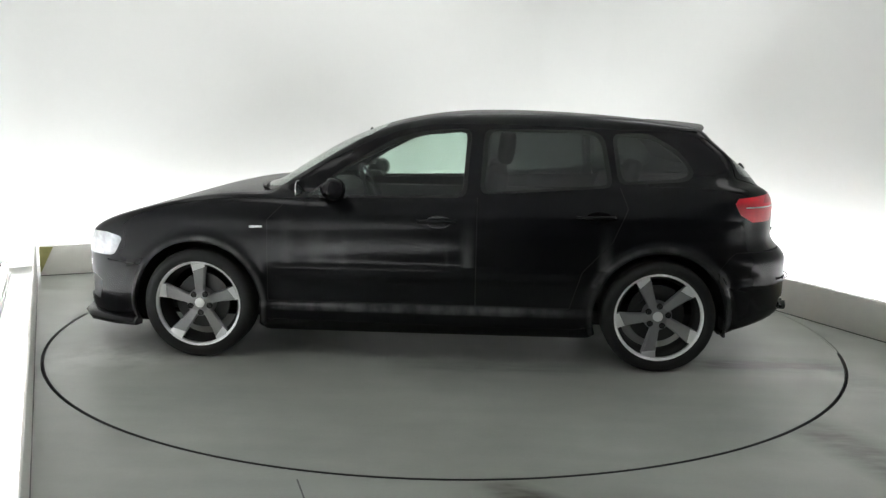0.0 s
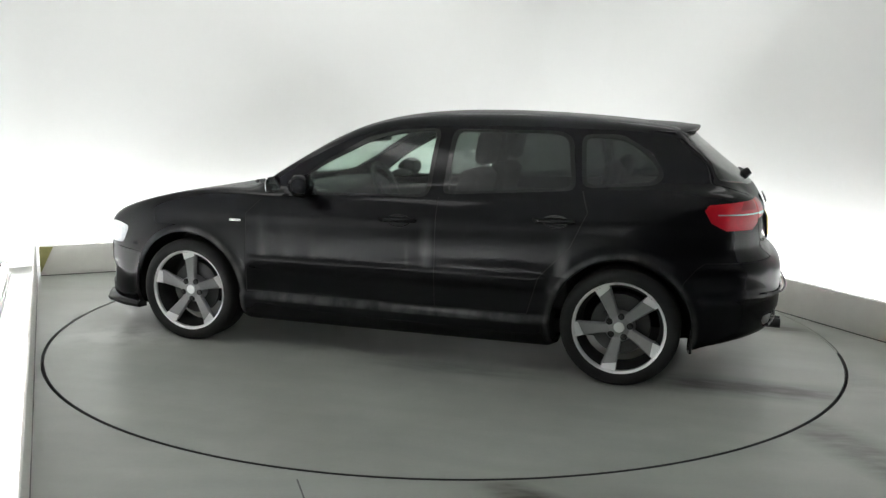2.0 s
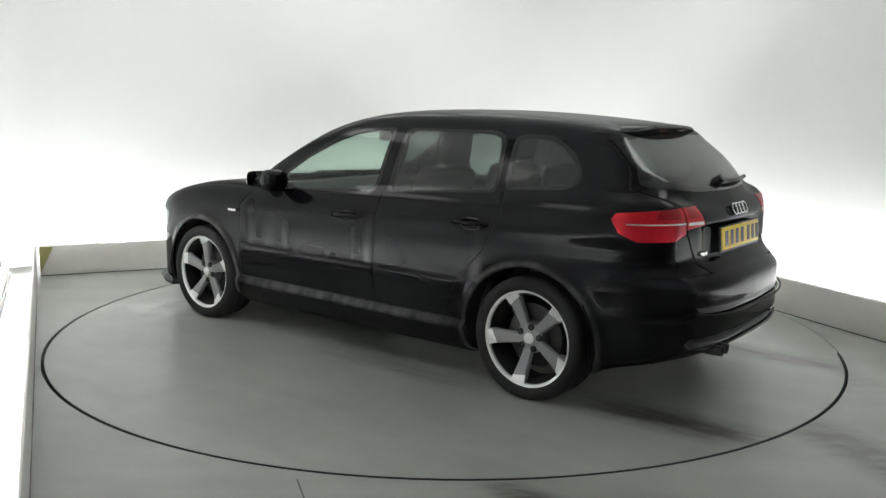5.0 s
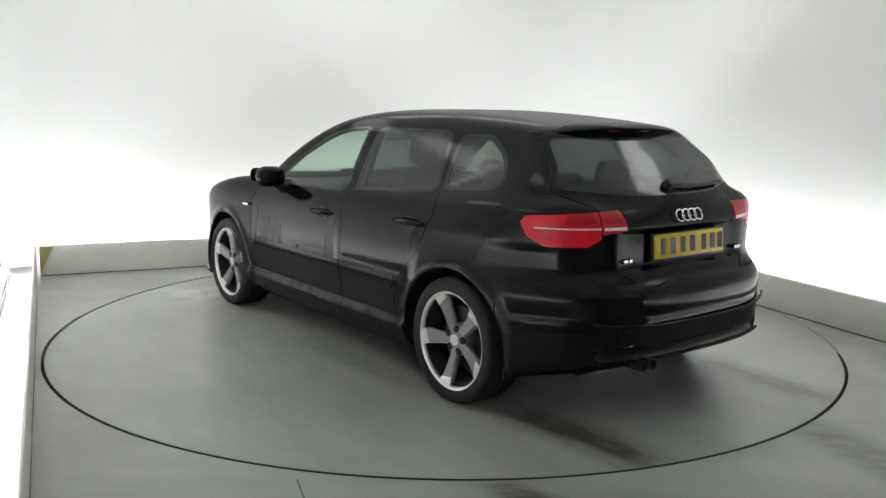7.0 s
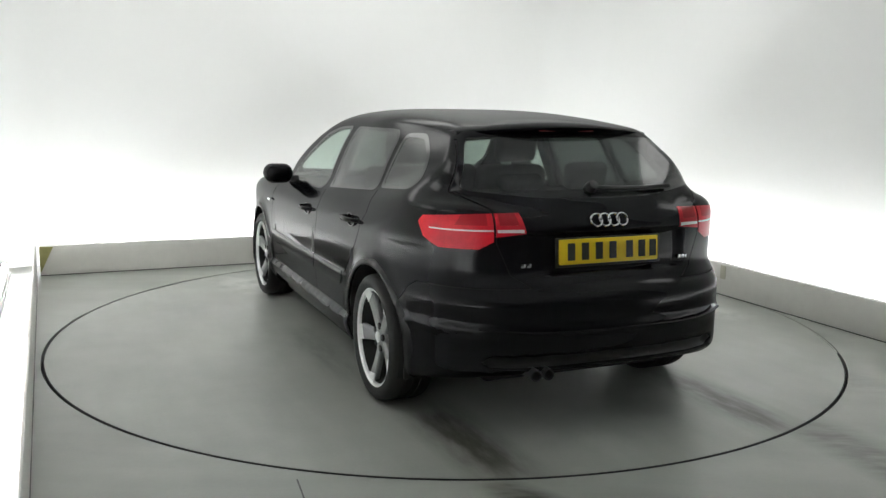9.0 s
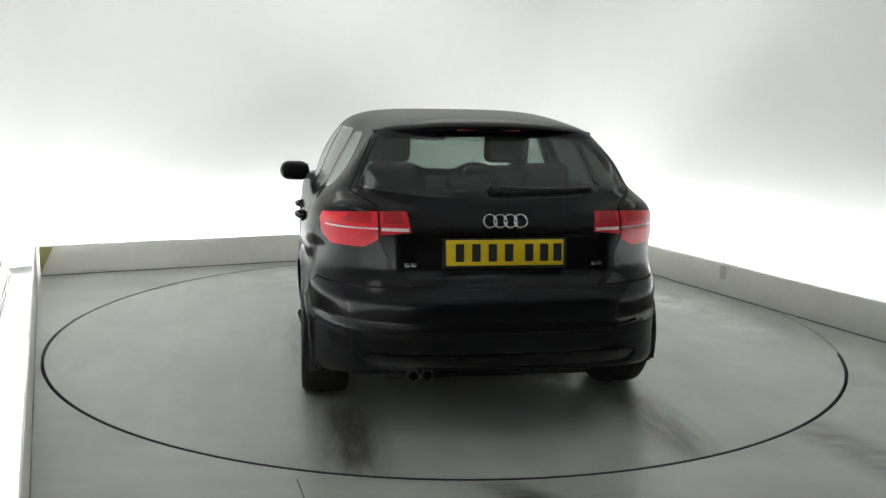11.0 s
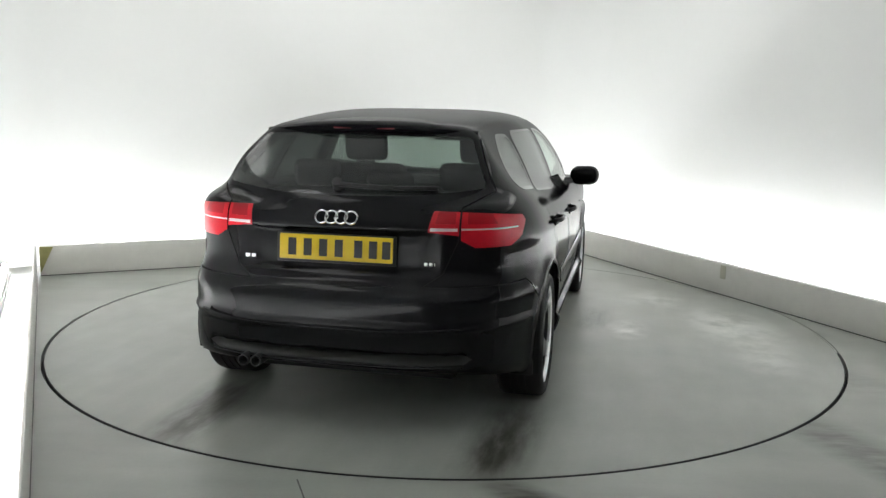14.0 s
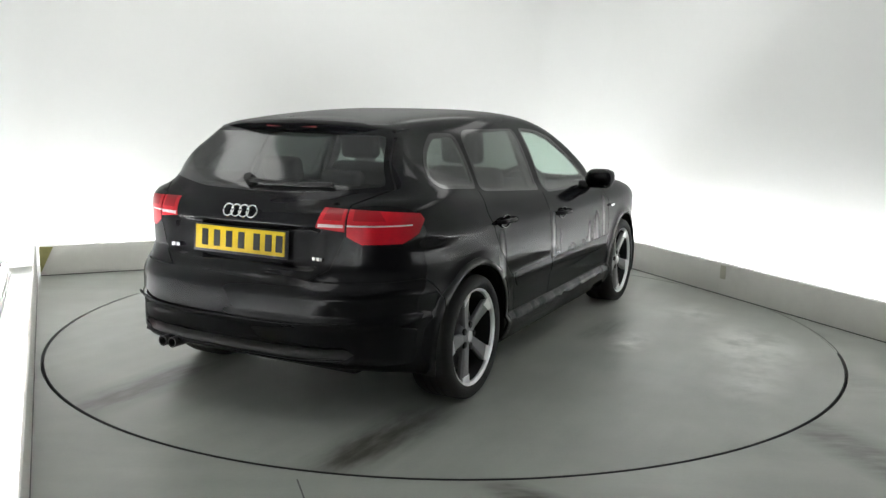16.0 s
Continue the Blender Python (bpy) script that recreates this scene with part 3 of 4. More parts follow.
def field(x, y, z):
    y = np.abs(y)
    f = blended(poly_sdf(x, z, SIDE_L), poly_sdf(x, z, SIDE_G), poly_sdf(x, z, SIDE_E), poly_sdf(x, y, PLAN_L), poly_sdf(x, y, PLAN_U), poly_sdf(x, y, PLAN_G),
                poly_sdf(y, z, FRONT_L), poly_sdf(y, z, FRONT_G), poly_sdf(y, z, FRONT_R), x, y, z)
    return details(f, x, y, z)


def grid_field(xs, ys, zs):
    ya = np.abs(ys)
    X, Z = np.meshgrid(xs, zs, indexing="ij")
    sl, sg, se = (poly_sdf(X, Z, p)[:, None, :] for p in (SIDE_L, SIDE_G, SIDE_E))
    X, Y = np.meshgrid(xs, ya, indexing="ij")
    pl, pu, pg = (poly_sdf(X, Y, p)[:, :, None] for p in (PLAN_L, PLAN_U, PLAN_G))
    Y, Z = np.meshgrid(ya, zs, indexing="ij")
    fl, fg, fr = (poly_sdf(Y, Z, p)[None] for p in (FRONT_L, FRONT_G, FRONT_R))
    x, y, z = xs[:, None, None], ya[None, :, None], zs[None, None, :]
    return details(blended(sl, sg, se, pl, pu, pg, fl, fg, fr, x, y, z), x, y, z)


def gradient(p, h):
    g = np.empty_like(p)
    for i in range(3):
        d = np.zeros(3)
        d[i] = h
        g[:, i] = field(*(p + d).T) - field(*(p - d).T)
    return g / (2 * h)


def settle(p, g=None, rounds=3):
    """Pulls points onto the skin."""
    g = gradient(p, 0.004) if g is None else g
    q = np.maximum((g * g).sum(1), 0.2)
    for _ in range(rounds):
        p = p - np.clip(field(*p.T) / q, -0.02, 0.02)[:, None] * g
    return p


def skin(h=0.021):
    """The half skin (y >= 0) as points and quads."""
    xs = np.arange(-2.22, 2.22, h)
    ys = (np.arange(0, int(0.96 / h)) - 0.5) * h
    zs = np.arange(0.10, 1.48, h)
    v = grid_field(xs, ys, zs)
    inside = v < 0
    nx, ny, nz = v.shape
    acc = np.zeros((nx - 1, ny - 1, nz - 1, 3))
    cnt = np.zeros((nx - 1, ny - 1, nz - 1))
    corner = [np.s_[i:nx - 1 + i] for i in (0, 1)], [np.s_[i:ny - 1 + i] for i in (0, 1)], [np.s_[i:nz - 1 + i] for i in (0, 1)]
    for axis in range(3):
        o1, o2 = [k for k in range(3) if k != axis]
        for i in (0, 1):
            for j in (0, 1):
                s0, s1 = [None] * 3, [None] * 3
                s0[axis], s1[axis] = corner[axis][0], corner[axis][1]
                s0[o1] = s1[o1] = corner[o1][i]
                s0[o2] = s1[o2] = corner[o2][j]
                a, b = v[tuple(s0)], v[tuple(s1)]
                cross = (a < 0) != (b < 0)
                t = np.where(cross, a / np.where(cross, a - b, 1), 0)
                off = [0, 0, 0]
                off[o1], off[o2] = i, j
                for k in range(3):
                    acc[..., k] += np.where(cross, t if k == axis else off[k], 0)
                cnt += cross
    used = cnt > 0
    index = np.full(used.shape, -1)
    index[used] = np.arange(used.sum())
    ii = np.argwhere(used)
    pts = (ii + acc[used] / cnt[used][:, None]) * h + np.array([xs[0], ys[0], zs[0]])
    quads = []
    for axis in range(3):
        o1, o2 = [k for k in range(3) if k != axis]
        if axis == 1:
            o1, o2 = o2, o1
        lo, hi = [slice(None)] * 3, [slice(None)] * 3
        lo[axis], hi[axis] = slice(0, -1), slice(1, None)
        flip = inside[tuple(lo)] != inside[tuple(hi)]
        for c in np.argwhere(flip):
            if c[o1] < 1 or c[o2] < 1:
                continue
            q = []
            for da, db in ((-1, -1), (0, -1), (0, 0), (-1, 0)):
                d = c.copy()
                d[o1] += da
                d[o2] += db
                if (d >= np.array(used.shape)).any():
                    q = None
                    break
                q.append(index[tuple(d)])
            if q and min(q) >= 0:
                quads.append(q if inside[tuple(c)] else q[::-1])
    centre = np.abs(pts[:, 1]) < h * 0.3
    centre &= ii[:, 1] == 0
    pts = settle(pts)
    pts[centre, 1] = 0
    return pts, quads


def rounded(poly, r, n=3):
    """Rounds the corners of a convex outline."""
    out = []
    for i, p in enumerate(poly):
        p, a, b = Vector(p), Vector(poly[i - 1]), Vector(poly[(i + 1) % len(poly)])
        ra = min(r, (a - p).length * 0.45)
        rb = min(r, (b - p).length * 0.45)
        s, e = p + (a - p).normalized() * ra, p + (b - p).normalized() * rb
        for k in range(n + 1):
            t = k / n
            out.append(tuple(s * (1 - t) ** 2 + p * (2 * t * (1 - t)) + e * t * t))
    return out


def cut(bm, tag, poly, axes, value, keep, only=None):
    """Cuts a convex outline, seen along the third axis, into the skin and marks the faces inside it."""
    a0, a1 = axes
    us, vs = [p[0] for p in poly], [p[1] for p in poly]
    lo, hi = (min(us) - 0.03, min(vs) - 0.03), (max(us) + 0.03, max(vs) + 0.03)
    cand = []
    for f in bm.faces:
        c = f.calc_center_median()
        if lo[0] < c[a0] < hi[0] and lo[1] < c[a1] < hi[1] and keep(c, f.normal):
            cand.append(f)
    area = sum(us[i] * vs[(i + 1) % len(us)] - us[(i + 1) % len(us)] * vs[i] for i in range(len(us)))
    sign = 1 if area > 0 else -1
    planes = []
    for i, p in enumerate(poly):
        q = poly[(i + 1) % len(poly)]
        d = Vector((q[0] - p[0], q[1] - p[1]))
        if d.length < 1e-5:
            continue
        co, no = [0, 0, 0], [0, 0, 0]
        co[a0], co[a1] = p
        no[a0], no[a1] = d.y * sign, -d.x * sign
        planes.append((Vector(co), Vector(no).normalized()))
    for co, no in planes:
        geom = set(cand)
        for f in cand:
            geom.update(f.edges)
            geom.update(f.verts)
        # nothing to split unless the plane crosses the patch
        ret = bmesh.ops.bisect_plane(bm, geom=list(geom), dist=1e-5, plane_co=co, plane_no=no)
        cand = list({f for f in ret["geom"] if isinstance(f, bmesh.types.BMFace) and f.is_valid} | {f for f in cand if f.is_valid})
    for f in cand:
        c = f.calc_center_median()
        if all((c - co).dot(no) < 0 for co, no in planes) and keep(c, f.normal) and (only is None or f[tag] in only):
            f[tag] = value


def side_on(c, n):
    return c.y > 0.30 and n.y > 0.10


def rear_on(c, n):
    return c.x < -1.3 and n.x < -0.12


def top_on(c, n):
    return n.z > 0.15 and c.z > 0.6


(BODY, BONNET, F_DOOR, R_DOOR, TAILGATE, F_WIN, R_WIN, Q_WIN, SCREEN, R_SCREEN, LAMP_OUT, LAMP_IN, STRIP_OUT, STRIP_IN, HEAD, BUMPER, F_BUMPER,
 GAP, HOLE, FRAME, MOULD, SILL, DIFFUSER, CHAMBER_OUT, CHAMBER_IN, INTAKE) = range(26)

XZ, YZ, XY = (0, 2), (1, 2), (0, 1)
W_FRONT = [(0.665, 0.932), (0.425, 1.105), (0.18, 1.232), (0.02, 1.280), (-0.215, 1.302), (-0.195, 0.952)]
W_REAR = [(-0.315, 0.970), (-0.335, 1.302), (-0.885, 1.298), (-0.955, 1.268), (-1.00, 1.018)]
W_QUART = [(-1.075, 1.035), (-1.045, 1.283), (-1.24, 1.275), (-1.37, 1.20), (-1.45, 1.105), (-1.41, 1.062)]


def strip(p, q, w):
    d = Vector((q[0] - p[0], q[1] - p[1])).normalized() * w
    return [(p[0] + d.y, p[1] - d.x), (q[0] + d.y, q[1] - d.x), (q[0] - d.y, q[1] + d.x), (p[0] - d.y, p[1] + d.x)]


def grown(poly, d):
    cx, cy = sum(p[0] for p in poly) / len(poly), sum(p[1] for p in poly) / len(poly)
    out = []
    for u, v in poly:
        l = math.hypot(u - cx, v - cy)
        out.append((u + (u - cx) / l * d, v + (v - cy) / l * d))
    return out


def build_skin():
    pts, quads = skin()
    me = bpy.data.meshes.new("skin")
    me.from_pydata(pts.tolist(), [], quads)
    bm = bmesh.new()
    bm.from_mesh(me)
    bpy.data.meshes.remove(me)
    bmesh.ops.recalc_face_normals(bm, faces=bm.faces)
    if sum(f.normal.z for f in bm.faces if f.calc_center_median().z > 1.3) < 0:
        bmesh.ops.reverse_faces(bm, faces=bm.faces)
    tag = bm.faces.layers.int.new("tag")

    def low(c, n):
        return c.z < 0.75 and abs(n.z) < 0.95
    # bumpers, sill
    cut(bm, tag, [(-2.3, 0.665), (-2.3, 0.10), (-1.60, 0.10), (-1.60, 0.565), (-1.66, 0.64), (-1.70, 0.665)], XZ, BUMPER, lambda c, n: c.x < -1.5)
    cut(bm, tag, [(2.3, 0.52), (2.3, 0.10), (1.62, 0.10), (1.62, 0.52)], XZ, F_BUMPER, lambda c, n: c.x > 1.5)
    cut(bm, tag, [(-0.97, 0.12), (-0.97, 0.335), (0.97, 0.335), (0.97, 0.12)], XZ, SILL, lambda c, n: c.y > 0.55)
    # doors
    cut(bm, tag, [(0.885, 0.345), (0.885, 0.80), (0.80, 0.875), (-0.28, 0.945), (-0.28, 0.345)], XZ, F_DOOR, side_on)
    cut(bm, tag, [(-0.28, 0.345), (-0.28, 0.945), (-1.06, 1.00), (-1.10, 0.90), (-1.02, 0.72), (-0.86, 0.55), (-0.80, 0.345)], XZ, R_DOOR, side_on)
    cut(bm, tag, [(0.875, 0.482), (0.875, 0.560), (-0.272, 0.560), (-0.272, 0.482)], XZ, MOULD, side_on, (F_DOOR,))
    cut(bm, tag, [(-0.288, 0.482), (-0.288, 0.560), (-0.83, 0.560), (-0.83, 0.482)], XZ, MOULD, side_on, (R_DOOR,))
    # bonnet and windscreen, seen from above
    cut(bm, tag, [(2.02, -0.1), (2.02, 0.42), (1.75, 0.60), (1.22, 0.70), (1.06, 0.66), (1.12, -0.1)], XY, BONNET, lambda c, n: top_on(c, n) and c.x > 0.9)
    cut(bm, tag, [(1.08, -0.1), (1.01, 0.42), (0.83, 0.66), (0.71, 0.70), (0.33, 0.605), (0.26, 0.545), (0.29, -0.1)], XY, SCREEN, lambda c, n: n.z > 0.2 and c.z > 0.88 and n.x > 0.25)
    # side windows in a gloss black surround
    for poly, value in ((W_FRONT, F_WIN), (W_REAR, R_WIN), (W_QUART, Q_WIN)):
        cut(bm, tag, rounded(grown(poly, 0.028), 0.05), XZ, FRAME, side_on)
    for poly, value in ((W_FRONT, F_WIN), (W_REAR, R_WIN), (W_QUART, Q_WIN)):
        cut(bm, tag, rounded(poly, 0.045), XZ, value, side_on)
    # tailgate with its window
    cut(bm, tag, [(-0.1, 0.668), (0.40, 0.668), (0.475, 0.72), (0.535, 0.86), (0.555, 1.00), (0.655, 1.06), (0.545, 1.285), (-0.1, 1.315)], YZ, TAILGATE, rear_on)
    cut(bm, tag, rounded([(-0.3, 1.035), (0.30, 1.042), (0.625, 1.075), (0.515, 1.295), (-0.3, 1.312)], 0.035), YZ, R_SCREEN, lambda c, n: rear_on(c, n) and n.x < -0.2)
    # tail lamps wrap round the corner: bounded in both views
    lamp_xz = [(-1.68, 0.935), (-1.70, 0.962), (-2.3, 1.022), (-2.3, 0.832), (-1.79, 0.832), (-1.715, 0.872)]
    rear_half = lambda c, n: c.x < -1.5 and c.y > 0.3 and 0.7 < c.z < 1.15
    tmp = 60
    cut(bm, tag, lamp_xz, XZ, tmp, rear_half)
    cut(bm, tag, [(0.545, 0.865), (0.545, 1.03), (0.95, 1.03), (0.95, 0.80), (0.66, 0.80)], YZ, LAMP_OUT, rear_half, (tmp,))
    cut(bm, tag, [(0.405, 0.90), (0.425, 1.0), (0.536, 1.005), (0.536, 0.885)], YZ, LAMP_IN, rear_half, (tmp,))
    cut(bm, tag, [(0.415, 0.904), (0.415, 0.917), (0.53, 0.917), (0.53, 0.904)], YZ, STRIP_IN, rear_half, (LAMP_IN,))
    cut(bm, tag, [(-2.3, 0.908), (-2.3, 0.918), (-1.745, 0.916), (-1.745, 0.910)], XZ, STRIP_OUT, rear_half, (LAMP_OUT,))
    cut(bm, tag, [(0.57, 0.935), (0.57, 0.985), (0.665, 0.98), (0.69, 0.935)], YZ, CHAMBER_OUT, rear_half, (LAMP_OUT,))
    cut(bm, tag, [(0.435, 0.935), (0.445, 0.985), (0.52, 0.987), (0.52, 0.935)], YZ, CHAMBER_IN, rear_half, (LAMP_IN,))
    for f in bm.faces:
        if f[tag] == tmp:
            f[tag] = TAILGATE if f.calc_center_median().y < 0.545 else BODY
    # head lamp
    cut(bm, tag, rounded([(1.735, 0.672), (1.80, 0.562), (2.3, 0.545), (2.3, 0.63), (2.05, 0.682), (1.85, 0.695)], 0.03), XZ, HEAD,
        lambda c, n: c.x > 1.6 and c.y > 0.38 and n.z < 0.86)
    cut(bm, tag, [(1.93, 0.285), (1.90, 0.40), (1.96, 0.43), (2.3, 0.43), (2.3, 0.285)], XZ, INTAKE, lambda c, n: c.x > 1.7 and c.y > 0.40 and n.z < 0.7, (F_BUMPER,))
    # shut lines
    W = 0.0032
    for p, q in (((0.885, 0.345), (0.885, 0.80)), ((0.885, 0.80), (0.80, 0.885)), ((-0.28, 0.345), (-0.28, 0.945)), ((-0.80, 0.345), (-0.86, 0.55)),
                 ((-0.86, 0.55), (-1.02, 0.72)), ((-1.02, 0.72), (-1.10, 0.90)), ((-1.10, 0.90), (-1.06, 1.01)), ((-0.80, 0.342), (0.885, 0.342)),
                 ((-1.60, 0.565), (-1.66, 0.64)), ((-1.66, 0.64), (-1.70, 0.668)), ((-1.60, 0.50), (-1.60, 0.565)), ((1.62, 0.52), (1.86, 0.535))):
        cut(bm, tag, strip(p, q, W), XZ, GAP, side_on)
    cut(bm, tag, strip((-1.70, 0.668), (-2.03, 0.668), W), XZ, GAP, lambda c, n: c.x < -1.6 and n.z < 0.9)
    for p, q in (((0.475, 0.72), (0.535, 0.86)), ((0.40, 0.672), (0.475, 0.72)), ((0.535, 0.86), (0.54, 1.0)), ((0.54, 1.0), (0.655, 1.06)), ((0.655, 1.06), (0.545, 1.285))):
        cut(bm, tag, strip(p, q, W), YZ, GAP, rear_on, (TAILGATE, BODY, BUMPER, R_SCREEN))
    for p, q in (((2.02, 0.0), (2.02, 0.42)), ((2.02, 0.42), (1.75, 0.60)), ((1.75, 0.60), (1.22, 0.70)), ((1.22, 0.70), (1.06, 0.66))):
        cut(bm, tag, strip(p, q, W), XY, GAP, lambda c, n: top_on(c, n) and c.x > 0.9)
    # diffuser slot and wheel openings
    cut(bm, tag, [(-0.1, 0.325), (-0.1, 0.378), (0.57, 0.378), (0.62, 0.356), (0.57, 0.325)], YZ, DIFFUSER, lambda c, n: c.x < -1.9 and n.x < -0.1, (BUMPER,))
    for ax in (AXLE, -AXLE):
        ring = [(ax + 0.362 * math.cos(2 * math.pi * k / 36), HUB_Z + 0.362 * math.sin(2 * math.pi * k / 36)) for k in range(36)]
        cut(bm, tag, ring, XZ, HOLE, lambda c, n: c.y > 0.52)
    bmesh.ops.delete(bm, geom=[f for f in bm.faces if f[tag] == HOLE], context="FACES")
    bmesh.ops.delete(bm, geom=[v for v in bm.verts if not v.link_faces], context="VERTS")
    verts = np.array([v.co[:] for v in bm.verts])
    mid = np.abs(verts[:, 1]) < 1e-4
    nor = gradient(verts, 0.012)
    verts = settle(verts, nor, 2)
    verts[mid, 1] = 0
    nor[mid, 1] = 0
    nor /= np.linalg.norm(nor, axis=1)[:, None]
    bm.verts.index_update()
    groups = {}
    for f in bm.faces:
        groups.setdefault(f[tag], []).append([v.index for v in f.verts])
    bm.free()
    return verts, nor, groups


def panel(name, skin_data, tags, material, parent, side, label="", lift=0.0, depth=0.014):
    """One panel of the skin with its folded-in edge. side: 1 left, -1 right, 0 both halves in one."""
    verts, nor, groups = skin_data
    faces = [f for t in tags for f in groups.get(t, [])]
    used = sorted({i for f in faces for i in f})
    back = {i: k for k, i in enumerate(used)}
    p, n = verts[used] + nor[used] * lift, nor[used]
    fs = [[back[i] for i in f] for f in faces]
    edge = {}
    for f in fs:
        for a, b in zip(f, f[1:] + f[:1]):
            edge[(a, b)] = edge.get((a, b), 0) + 1
    P, N, F = list(p), list(n), list(fs)
    if depth:
        for a, b in list(edge):
            if (b, a) in edge or (abs(p[a][1]) < 1e-6 and abs(p[b][1]) < 1e-6):
                continue
            k = len(P)
            out = np.cross(p[b] - p[a], n[a])
            out /= max(np.linalg.norm(out), 1e-9)
            for i, d in ((a, 0), (b, 0), (b, depth), (a, depth)):
                P.append(p[i] - n[i] * d)
                N.append(out)
            F.append([k + 1, k, k + 3, k + 2])
    P, N = np.array(P), np.array(N)
    if side == 0:
        m = len(P)
        F = F + [[i + m for i in f[::-1]] for f in F]
        P, N = np.concatenate([P, P * [1, -1, 1]]), np.concatenate([N, N * [1, -1, 1]])
    elif side < 0:
        F = [f[::-1] for f in F]
        P, N = P * [1, -1, 1], N * [1, -1, 1]
    me = bpy.data.meshes.new(name)
    me.from_pydata(P.tolist(), [], F)
    me.materials.append(material)
    me.shade_smooth()
    me.normals_split_custom_set_from_vertices(N.tolist())
    ob = new(name, me)
    ob.parent = parent
    if label:
        ob["label"] = label
    return ob


# ---------------------------------------------------------------- wheels
def build_wheel(parent, x, side, turn):
    """A wheel at the hub, its outer face towards +y in its own space."""
    root = part("wheel", lathe([(0.03, -0.02), (0.07, -0.02), (0.07, 0.0), (0.03, 0.0)], 24, closed=True), M_STEEL, parent, "five-blade alloy wheel with a low black tyre")
    root.location = (x, side * 0.762, HUB_Z)
    root.rotation_euler = (0, radians(turn), 0 if side > 0 else math.pi)
    w = 0.111
    tyre = [(0.238, -w + 0.012), (0.250, -w + 0.003), (0.270, -w - 0.004), (0.292, -w), (0.306, -w + 0.012), (0.3115, -w + 0.03)]
    tread = []
    for k in range(4):
        c = -0.055 + 0.037 * k
        tread += [(0.3125, c - 0.016), (0.3125, c + 0.012), (0.306, c + 0.013), (0.306, c + 0.0195)]
    tyre = tyre + tread[:-2] + [(r, -h) for r, h in tyre[::-1]]
    part("tyre", lathe(tyre, 72), M_TYRE, root)
    # barrel coloured underbody black for the shade between the spokes
    part("rim", lathe([(0.236, -w + 0.012), (0.222, -w + 0.03), (0.205, -0.04), (0.205, 0.03), (0.214, 0.06), (0.222, 0.078), (0.226, 0.086)], 72), M_UNDER, root)
    part("rim_lip", lathe([(0.228, 0.084), (0.231, 0.097), (0.243, 0.104), (0.251, 0.101), (0.249, 0.088), (0.238, 0.084)], 72, closed=True), M_POLISH, root,
         "polished bright rim edge")
    for k in range(5):
        a = 2 * math.pi * k / 5
        m = Matrix.Rotation(-a, 4, "Y")
        bm = bmesh.new()
        rows = []
        for r, half, skew, h in ((0.045, 0.026, 0.0, 0.070), (0.085, 0.027, 0.002, 0.074), (0.14, 0.032, 0.006, 0.080), (0.19, 0.038, 0.010, 0.088), (0.232, 0.043, 0.013, 0.095)):
            rows.append([bm.verts.new((r, h - 0.028, skew - half)), bm.verts.new((r, h - 0.010, skew - half)), bm.verts.new((r, h, skew - half * 0.80)),
                         bm.verts.new((r, h - 0.003, skew + half * 0.72)), bm.verts.new((r, h - 0.013, skew + half)), bm.verts.new((r, h - 0.030, skew + half))])
        for p, q in zip(rows, rows[1:]):
            for i in range(6):
                j = (i + 1) % 6
                bm.faces.new((p[i], p[j], q[j], q[i]))
        bm.faces.new(rows[0])
        bm.faces.new(rows[-1])
        part("spoke", moved(bm, m), M_RIM, root, smooth=25)
        bm = bmesh.new()
        vs = [bm.verts.new(c) for c in ((0.186, 0.0895, -0.024), (0.228, 0.0975, -0.030), (0.231, 0.0970, 0.050), (0.208, 0.0900, 0.046))]
        lo = [bm.verts.new((v.co.x, v.co.y - 0.006, v.co.z)) for v in vs]
        bm.faces.new(vs)
        bm.faces.new(lo[::-1])
        for i in range(4):
            bm.faces.new((vs[i], lo[i], lo[(i + 1) % 4], vs[(i + 1) % 4]))
        part("polished_tip", moved(bm, m), M_POLISH, root)
        at_bolt = Matrix.Rotation(-a - math.pi / 5, 4, "Y") @ Matrix.Translation((0.057, 0, 0))
        # black ring paints the shade of the bolt's recess
        b = lathe([(0.0095, 0.069), (0.0095, 0.0745), (0.0165, 0.0745), (0.0175, 0.066)], 14)
        well = part("bolt_shade_ring", moved(b, at_bolt), M_GAP, root, "black ring for the shaded recess round the wheel bolt")
        b = lathe([(0.0, 0.0765), (0.006, 0.0765), (0.0085, 0.074), (0.0085, 0.056)], 10)
        part("wheel_bolt", moved(b, at_bolt), M_STEEL, well)
    part("hub", lathe([(0.028, 0.074), (0.05, 0.071), (0.074, 0.066), (0.081, 0.052), (0.081, 0.0)], 40), M_RIM, root)
    part("hub_cap", lathe([(0.0, 0.082), (0.020, 0.082), (0.027, 0.079), (0.029, 0.070)], 28), M_POLISH, root)
    part("brake_disc", lathe([(0.07, 0.012), (0.155, 0.012), (0.158, 0.0), (0.155, -0.012), (0.07, -0.012)], 48), M_STEEL, root)
    cal = lathe([(0.115, 0.035), (0.17, 0.035), (0.172, -0.03), (0.115, -0.03)], 60, closed=True)
    bmesh.ops.delete(cal, geom=[v for v in cal.verts if not (v.co.x > 0.06 and abs(v.co.z) < 0.11)], context="VERTS")
    part("brake_caliper", moved(cal, Matrix.Rotation(radians(-25), 4, "Y")), M_STEEL, root)
    return root


